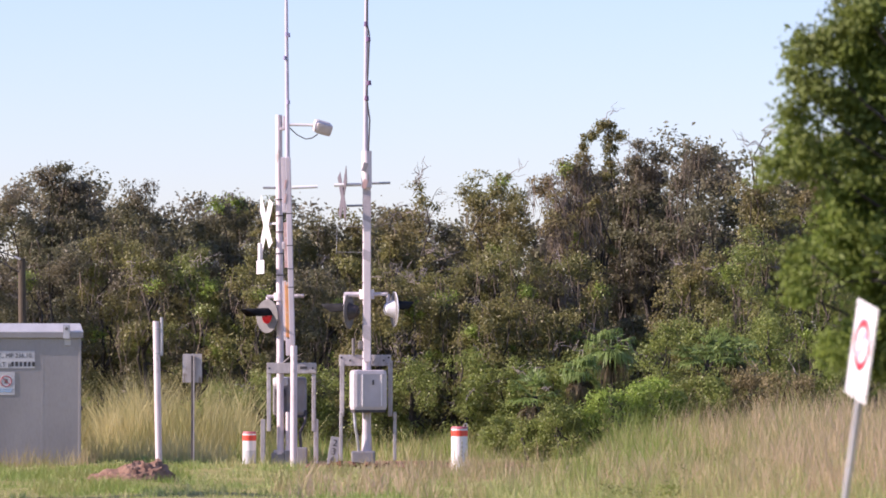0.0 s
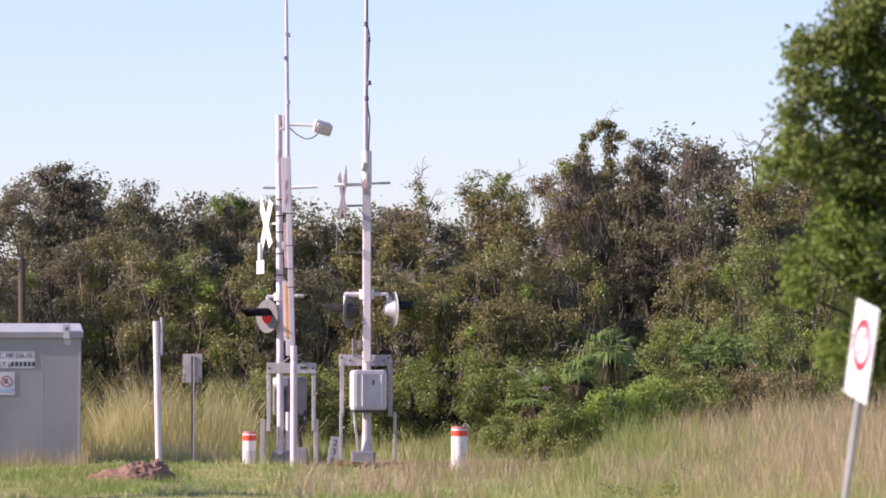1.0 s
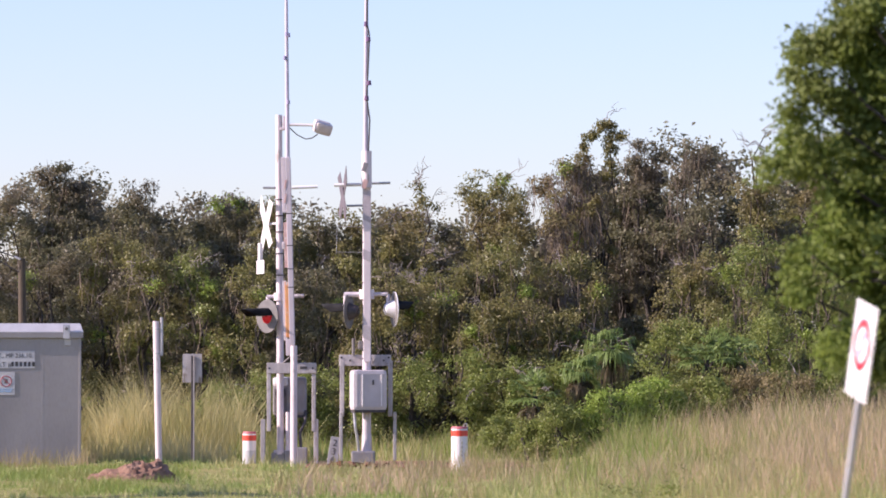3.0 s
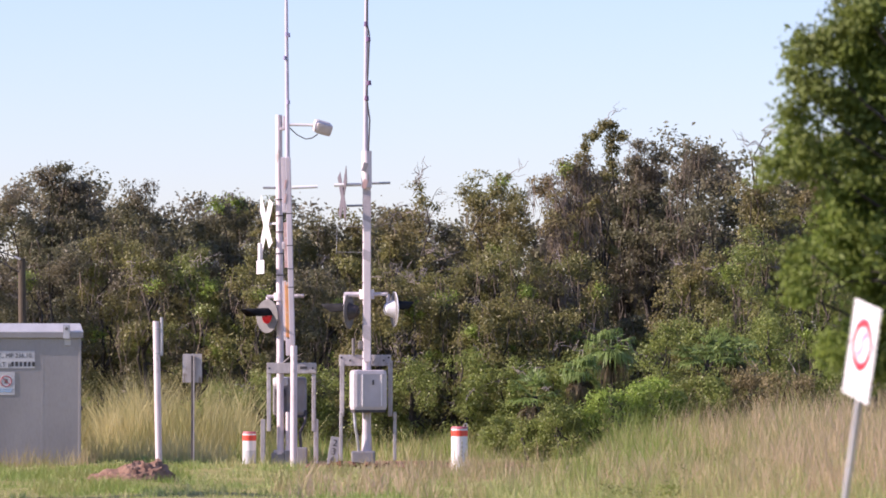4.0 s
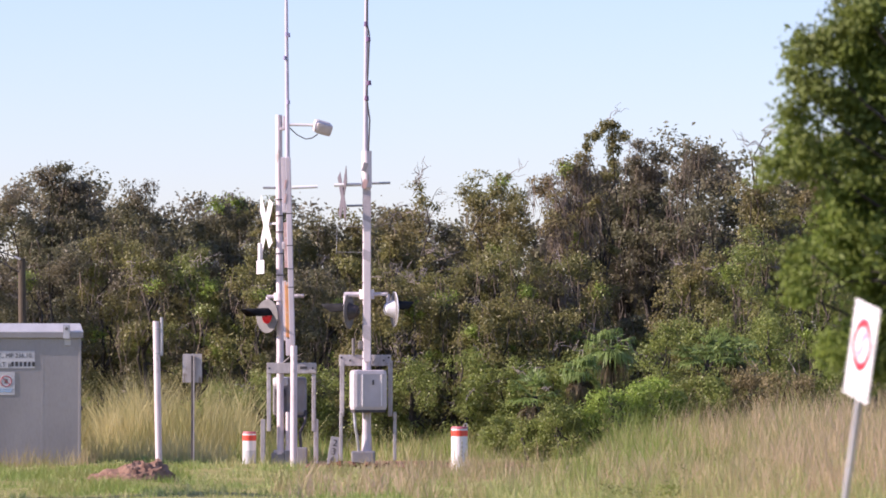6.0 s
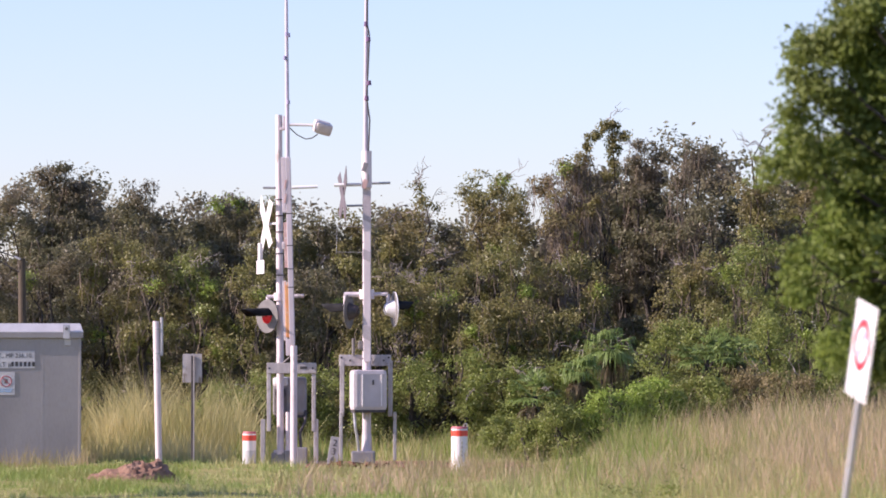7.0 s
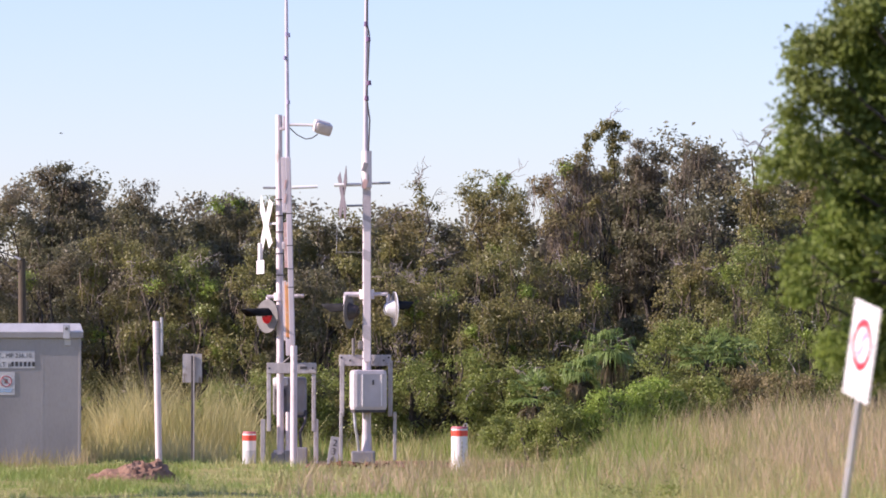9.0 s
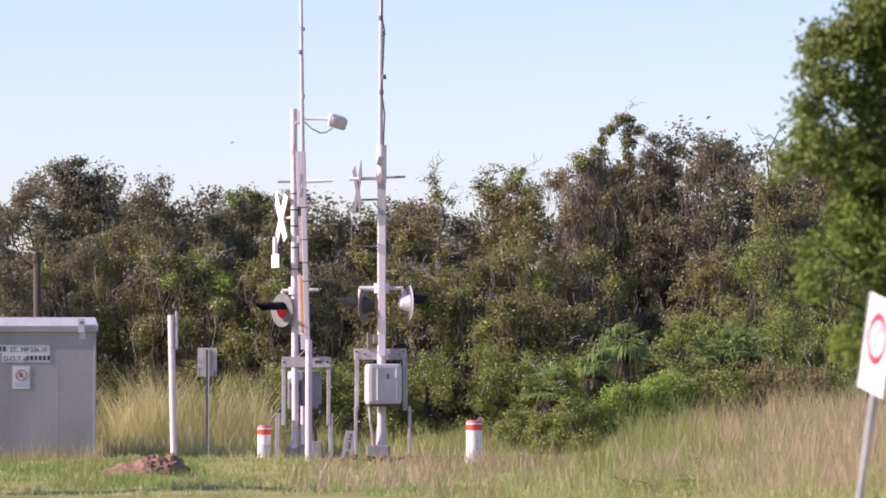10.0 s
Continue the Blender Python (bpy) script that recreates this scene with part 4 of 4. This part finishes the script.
def build_cabinet():
    t = thing("equipment_cabinet", pose(-8.13, 79.07, 0, 0, 0, 5.3), "silver aluminium railway equipment cabinet with overhanging roof", "cabinet")
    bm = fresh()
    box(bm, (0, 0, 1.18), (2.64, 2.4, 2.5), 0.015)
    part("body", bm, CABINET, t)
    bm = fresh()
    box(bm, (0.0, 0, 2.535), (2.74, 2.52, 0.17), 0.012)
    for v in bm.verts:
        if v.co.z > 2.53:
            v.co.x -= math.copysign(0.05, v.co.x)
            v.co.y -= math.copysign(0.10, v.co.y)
    part("roof", bm, SUNLIT_ALU, t)
    part("hasp", box(fresh(), (1.335, -1.1, 2.22), (0.05, 0.06, 0.13), 0.01), DARK, t)
    part("hasp", box(fresh(), (1.335, -1.1, 1.05), (0.04, 0.05, 0.07), 0.008), DARK, t)
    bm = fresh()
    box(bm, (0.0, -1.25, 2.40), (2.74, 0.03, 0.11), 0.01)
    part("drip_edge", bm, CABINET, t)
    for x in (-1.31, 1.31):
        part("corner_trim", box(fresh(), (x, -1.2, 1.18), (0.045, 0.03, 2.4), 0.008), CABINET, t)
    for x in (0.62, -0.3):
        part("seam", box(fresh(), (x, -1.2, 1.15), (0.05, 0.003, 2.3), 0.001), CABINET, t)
    lug = part("lifting_lug", box(fresh(), (1.06, -1.275, 2.46), (0.13, 0.02, 0.26), 0.02), SUNLIT_ALU, t)
    bm = fresh()
    tube(bm, (1.06, -1.292, 2.52), (1.06, -1.286, 2.52), 0.03, 0.03, 12)
    part("lug_hole", bm, DULL, lug)
    part("vent_cap", box(fresh(), (1.08, -1.21, 2.27), (0.12, 0.02, 0.12), 0.01), PLATE, t)
    p = part("name_plate", box(fresh(), (0.0, -1.206, 2.03), (0.95, 0.008, 0.16), 0.0), PLATE, t, "white plate with black lettering")
    q = part("number_plate", box(fresh(), (0.04, -1.206, 1.87), (0.88, 0.008, 0.16), 0.0), PLATE, t, "white plate with black lettering")
    words("lettering", "ST., MP 236.10", pose(-0.26, -1.2125, 1.985, 90, 0, 0), 0.112, INK, p)
    bars(p, -0.46, 1.99, (0.045, 0.05), 0.09, -1.212)
    words("lettering", "D.O.T #", pose(-0.38, -1.2125, 1.815, 90, 0, 0), 0.125, INK, q)
    bars(q, 0.05, 1.825, (0.04, 0.05, 0.045, 0.05, 0.045, 0.05), 0.085, -1.212)
    n = part("notice", box(fresh(), (-0.05, -1.206, 1.51), (0.32, 0.008, 0.42), 0.0), PLATE, t, "notice with a red prohibition ring")
    ring(n, (-0.05, -1.212, 1.55), 0.105, 0.016, 0.003, -45.0, DARK_RED)
    part("symbol", box(fresh(), (-0.05, -1.2115, 1.55), (0.06, 0.003, 0.08)), BACKING, n)
    bars(n, -0.18, 1.35, (0.10, 0.12), 0.03, -1.212, BLUE_INK)
    bars(n, -0.18, 1.39, (0.25,), 0.025, -1.212, BLUE_INK)


def ring(parent, c, r, w, d, slash=-45.0, material=None):
    V, Q, k = [], [], 36
    for i in range(k):
        a = 2 * math.pi * i / k
        for rr in (r - w, r):
            for y in (0, -d):
                V.append((c[0] + rr * math.cos(a), c[1] + y, c[2] + rr * math.sin(a)))
    for i in range(k):
        a, b = 4 * i, 4 * ((i + 1) % k)
        Q += [(a + 1, a + 3, b + 3, b + 1), (a + 2, b + 2, b + 3, a + 3), (a, a + 1, b + 1, b)]
    ob = sheet("ring", np.array(V), np.array(Q), material or RED_INK, parent)
    if slash is None:
        return
    bm = fresh()
    box(bm, (c[0], c[1] - d * 0.7, c[2]), (2 * r - w, d, w), 0, Matrix.Rotation(radians(-slash), 4, "Y"))
    part("slash", bm, material or RED_INK, parent)


def build_posts():
    # white post with conduit
    t = thing("marker_post", pose(-5.28, 78, 0), "tall white post with a thin conduit strapped on", "post")
    part("post", tube(fresh(), (0.03, 0, -0.05), (-0.03, 0, 2.66), 0.062, 0.062, 14), WHITE, t)
    part("conduit", tube(fresh(), (0.075, -0.02, 2.02), (0.075, -0.02, 2.73), 0.03, 0.03, 10), GALV, t)
    bands(t, 0.0, 0, (2.05, 2.5), 0.075, GALV)
    # stout white post in front of the gate
    t = thing("marker_post", pose(-2.72, 76.9, 0), "plain white post standing before the gate", "post")
    part("post", tube(fresh(), (0, 0, -0.05), (0, 0, 2.2), 0.066, 0.06, 14), WHITE, t)
    # sign seen from behind
    t = thing("small_sign", pose(-4.64, 78, 0), "grey sign on a steel post seen from behind", "sign")
    part("post", box(fresh(), (0, 0, 0.97), (0.04, 0.03, 2.1), 0.006), DARK, t)
    part("flange", box(fresh(), (0.032, 0.0, 0.97), (0.02, 0.045, 2.1), 0.004), GALV_LIGHT, t)
    part("panel", box(fresh(), (-0.0, 0.03, 1.79), (0.36, 0.006, 0.53), 0.002), GALV_LIGHT, t)
    for z in (1.65, 1.95):
        part("bolt", tube(fresh(), (0, -0.03, z), (0, -0.02, z), 0.012, 0.012, 6), DARK, t)
    # bollards
    for x, y, h, r, l in ((-3.58, 78, 0.60, 0.125, "short white bollard with orange-red band, lower half greyed for shade"), (0.29, 74.6, 0.74, 0.145, "short white bollard with orange-red band and small hook")):
        t = thing("bollard", pose(x, y, 0), l, "bollard", "bollards beside the crossing")
        part("post", tube(fresh(), (0, 0, -0.05), (0, 0, h - 0.01), r, r, 20), WHITE_CLEAN, t)
        part("band", tube(fresh(), (0, 0, h - 0.15), (0, 0, h - 0.05), r + 0.003, r + 0.003, 20), RED_BAND, t, "orange-red reflective band")
        part("cap", tube(fresh(), (0, 0, h - 0.02), (0, 0, h + 0.02), r + 0.006, r * 0.9, 20), CAP_RED, t)
        if x < 0:
            # grey sleeve puts the shade on this bollard's lower half into colour
            part("lower_shade_sleeve", tube(fresh(), (0, 0, -0.04), (0, 0, 0.27), r + 0.002, r + 0.002, 20), PLATE, t, "grey lower half put in for shade")
        if x > 0:
            bm = fresh()
            pipe(bm, [(r * 0.5, -0.05, h), (r * 0.6, -0.05, h + 0.07), (r * 0.9, -0.05, h + 0.07), (r * 0.95, -0.05, h - 0.02)], 0.01, 6)
            part("hook", bm, GALV, t)
            for z, w in ((0.47, 0.014), (0.40, 0.02), (0.31, 0.012), (0.25, 0.018)):
                part("lettering_bar", box(fresh(), (0.045, -r * 0.955 - 0.003, z), (w, 0.006, 0.04)), DULL, t)
    # utility pole behind the cabinet
    t = thing("utility_pole", pose(-8.5, 85, 0), "weathered timber utility pole with wires", "pole")
    part("pole", tube(fresh(), (0.06, 0, -0.1), (0, 0, 4.0), 0.085, 0.075, 14), WOOD, t)
    bm = fresh()
    pipe(bm, [(-0.02, -0.08, 3.98), (-0.14, -0.08, 4.04)], 0.02)
    part("insulator", bm, PLATE, t)
    for z, dz in ((3.98, 0.5), (3.7, 0.75)):
        bm = fresh()
        pipe(bm, [(0, -0.05, z), (-0.4, -0.1, z + dz * 0.3), (-1.2, -0.3, z + dz)], 0.012, 6)
        part("wire", bm, DARK, t)
    # leaning number board
    t = thing("number_board", pose(-2.02, 76.6, 0.0, 0, 9, 0), "small white board with dark figures, leaning", "board")
    part("board", box(fresh(), (0, 0, 0.26), (0.20, 0.02, 0.58), 0.008), SHADED_BOARD, t)
    for i, s in enumerate("236"):
        words("figure", s, pose(-0.05, -0.0125, 0.38 - 0.155 * i, 90, 0, 0), 0.17, INK, t)
    # timber debris on the ground
    t = thing("timber_debris", pose(-1.62, 74.0, 0.0), "rusty broken timber and clods on the ground", "debris")
    for i in range(7):
        bm = fresh()
        box(bm, (0, 0, 0), (rng.uniform(0.15, 0.45), 0.12, rng.uniform(0.04, 0.09)), 0.015)
        p = part("timber", bm, RUST, t)
        p.matrix_local = pose(-0.3 + 0.14 * i, rng.uniform(-0.15, 0.15), 0.09, 0, rng.uniform(-25, 25), rng.uniform(-40, 40))


def build_mound():
    bm = fresh()
    bmesh.ops.create_icosphere(bm, subdivisions=5, radius=1)
    for v in bm.verts:
        c = v.co.copy()
        h = 0.34 * max(0, 1 - (c.x * c.x + c.y * c.y)) ** 0.6 * (0.62 + 0.38 * math.copysign(min(1, abs(c.x + 0.1) * 1.5), c.x + 0.1))
        k = noise.noise(c * 3.1) * 0.24 + noise.noise(c * 8) * 0.2 + noise.noise(c * 19) * 0.14
        v.co = Vector((c.x * 0.84 * (1 + 0.3 * k), c.y * 0.6, (h * (1 + 1.6 * k) + 0.02) if c.z > 0 else -0.1))
    ob = part("soil_mound", bm, SOIL, None)
    ob.location = (-5.02, 66.6, float(ground_z(-5.02, 66.6)))
    tagged(ob, "small heap of reddish brown dug soil", "mound")


SIGN_SPOT = Vector((2.665, 27.0, 1.60))
SIGN_LEAN = Vector((0.128, -0.155, 1)).normalized()


def build_sign():
    """The near sign on its leaning post; its panel twists in the wind."""
    post = thing("sign_post", pose(0, 0, 0), "leaning galvanised steel sign post", "post")
    axis = SIGN_LEAN
    foot = SIGN_SPOT - axis * (SIGN_SPOT.z / axis.z + 0.1)
    part("post", tube(fresh(), foot, SIGN_SPOT + axis * 0.60, 0.024, 0.024, 12), GALV, post)
    t = thing("road_sign", pose(0, 0, 0), "white prohibition sign with a red ring on a post", "sign")
    part("panel", box(fresh(), (0, -0.03, 0.31), (0.457, 0.004, 0.61), 0.0012), SIGN_FACE, t)
    for x, z, w, h in ((0, 0.592, 0.43, 0.011), (0, 0.028, 0.43, 0.011), (-0.210, 0.31, 0.011, 0.575), (0.210, 0.31, 0.011, 0.575)):
        part("border", box(fresh(), (x, -0.0335, z), (w, 0.003, h)), INK, t)
    ring(t, (0.0, -0.0325, 0.35), 0.172, 0.058, 0.002, None)
    for x, z, w, h, r in ((0.0, 0.35, 0.035, 0.20, 12), (0.03, 0.41, 0.075, 0.035, 0), (-0.03, 0.30, 0.075, 0.035, -20), (0.0, 0.355, 0.09, 0.03, 30)):
        part("symbol_stroke", box(fresh(), (x, -0.0328, z), (w, 0.0012, h), 0, Matrix.Rotation(radians(r), 4, "Y")), VIOLET, t)
    bars(t, -0.16, 0.09, (0.12, 0.16), 0.04, -0.033, BLUE_INK)
    return t


FADED = surface("faded_arm_stripe", (0.40, 0.36, 0.39), (0.50, 0.45, 0.48), 6, 60, 0.55, 0, 0.05)
GREY_LILAC = surface("weathered_blade_back", (0.10, 0.085, 0.10), (0.16, 0.135, 0.155), 5, 60, 0.6, 0.1, 0.05)
GALV_LIGHT = surface("pale_galvanised_steel", (0.38, 0.35, 0.355), (0.53, 0.495, 0.50), 8, 70, 0.6, 0.3, 0.08, (1, 1, 0.3), wear=(0.25, 0.21, 0.18))
surface_red_dark = surface("dark_purple_plastic", (0.10, 0.045, 0.11), (0.16, 0.08, 0.17), 9, 60, 0.4, 0, 0.05)
LILAC = surface("lilac_plastic", (0.24, 0.21, 0.34), (0.32, 0.29, 0.42), 9, 60, 0.4, 0, 0.05)
ARM_TIP = surface("lilac_grey_fibreglass", (0.44, 0.41, 0.50), (0.54, 0.50, 0.59), 4, 60, 0.5, 0, 0.05, (1, 1, 0.3), grain=0.22)


def build_flyer(name, label, category, size):
    """A small winged creature, head along -X."""
    t = thing(name, pose(0, 0, 0), label, category)
    bm = fresh()
    bmesh.ops.create_uvsphere(bm, u_segments=12, v_segments=8, radius=size * 0.5, matrix=Matrix.Diagonal((1, 0.28, 0.28, 1)))
    part("body", bm, FEATHER, t, smooth=True)
    bm = fresh()
    bmesh.ops.create_uvsphere(bm, u_segments=10, v_segments=6, radius=size * 0.14, matrix=Matrix.Translation((-size * 0.5, 0, size * 0.03)))
    part("head", bm, FEATHER, t, smooth=True)
    for s in (1, -1):
        bm = fresh()
        box(bm, (0, s * size * 0.55, size * 0.1), (size * 0.32, size * 0.95, size * 0.03), 0, Matrix.Rotation(s * 0.25, 4, "X") @ Matrix.Rotation(s * -0.2, 4, "Z"))
        part("wing", bm, FEATHER, t)
    part("tail", box(fresh(), (size * 0.6, 0, 0), (size * 0.35, size * 0.2, size * 0.03)), FEATHER, t)
    return t


build_ground()
build_cabinet()
build_gate_a()
build_gate_b()
build_posts()
build_mound()
sign = build_sign()
sprig = build_thicket()
build_near_tree()
build_shade_tree()
build_palmettos()
build_grass()
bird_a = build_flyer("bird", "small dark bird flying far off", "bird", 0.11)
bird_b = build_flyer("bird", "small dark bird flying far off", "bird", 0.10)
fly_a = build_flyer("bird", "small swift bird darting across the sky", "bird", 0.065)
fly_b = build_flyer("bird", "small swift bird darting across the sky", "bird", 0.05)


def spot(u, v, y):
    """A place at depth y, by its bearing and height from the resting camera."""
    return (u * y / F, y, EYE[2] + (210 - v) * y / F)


def motions():
    # the sign panel twists on its leaning post
    axis = SIGN_LEAN
    rest = Matrix.Translation(SIGN_SPOT) @ axis.to_track_quat("Z", "Y").to_matrix().to_4x4()
    face = Vector((-0.97, -0.235, 0))
    local = rest.to_3x3().inverted() @ face
    base = math.degrees(math.atan2(local.x, -local.y))
    sway = [(0, -2.4), (0.5, -2.2), (1.0, -0.6), (1.5, 0.3), (2.0, -0.6), (2.5, -2.6), (2.7, -2.8), (3.3, 0.0), (3.8, 2.2), (4.0, 2.4), (4.5, 2.6), (5.0, 2.6), (5.5, 2.4), (6.2, 0), (6.8, -2.4), (7.2, -2.2), (8.0, -2.6), (8.5, -1.8), (9.0, 1.8), (9.5, 2.2), (10, 2.0)]
    walk(sign, [(t, rest @ pose(0, 0, 0, 0, 0, base + a)) for t, a in sway])
    # the tall sprig leans slowly
    home = sprig.matrix_world.copy()
    walk(sprig, [(t, home @ pose(0, 0, 0, 0, a, 0)) for t, a in ((0, -0.4), (1.5, -0.42), (2.5, -0.38), (4, -0.05), (5, 0.15), (5.7, 0.25), (7, 0.3), (8.5, 0.3), (10, 0.35))])
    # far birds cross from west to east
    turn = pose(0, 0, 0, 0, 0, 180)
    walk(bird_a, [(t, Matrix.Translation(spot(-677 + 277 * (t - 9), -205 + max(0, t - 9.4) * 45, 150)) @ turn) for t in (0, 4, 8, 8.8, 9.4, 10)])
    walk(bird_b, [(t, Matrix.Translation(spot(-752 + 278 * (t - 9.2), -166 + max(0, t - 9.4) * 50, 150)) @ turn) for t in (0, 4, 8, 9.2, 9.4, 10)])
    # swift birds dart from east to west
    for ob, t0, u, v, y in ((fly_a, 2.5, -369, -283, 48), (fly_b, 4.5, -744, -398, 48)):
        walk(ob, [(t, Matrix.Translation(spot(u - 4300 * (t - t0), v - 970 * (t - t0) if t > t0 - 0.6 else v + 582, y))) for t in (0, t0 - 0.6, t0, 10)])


motions()
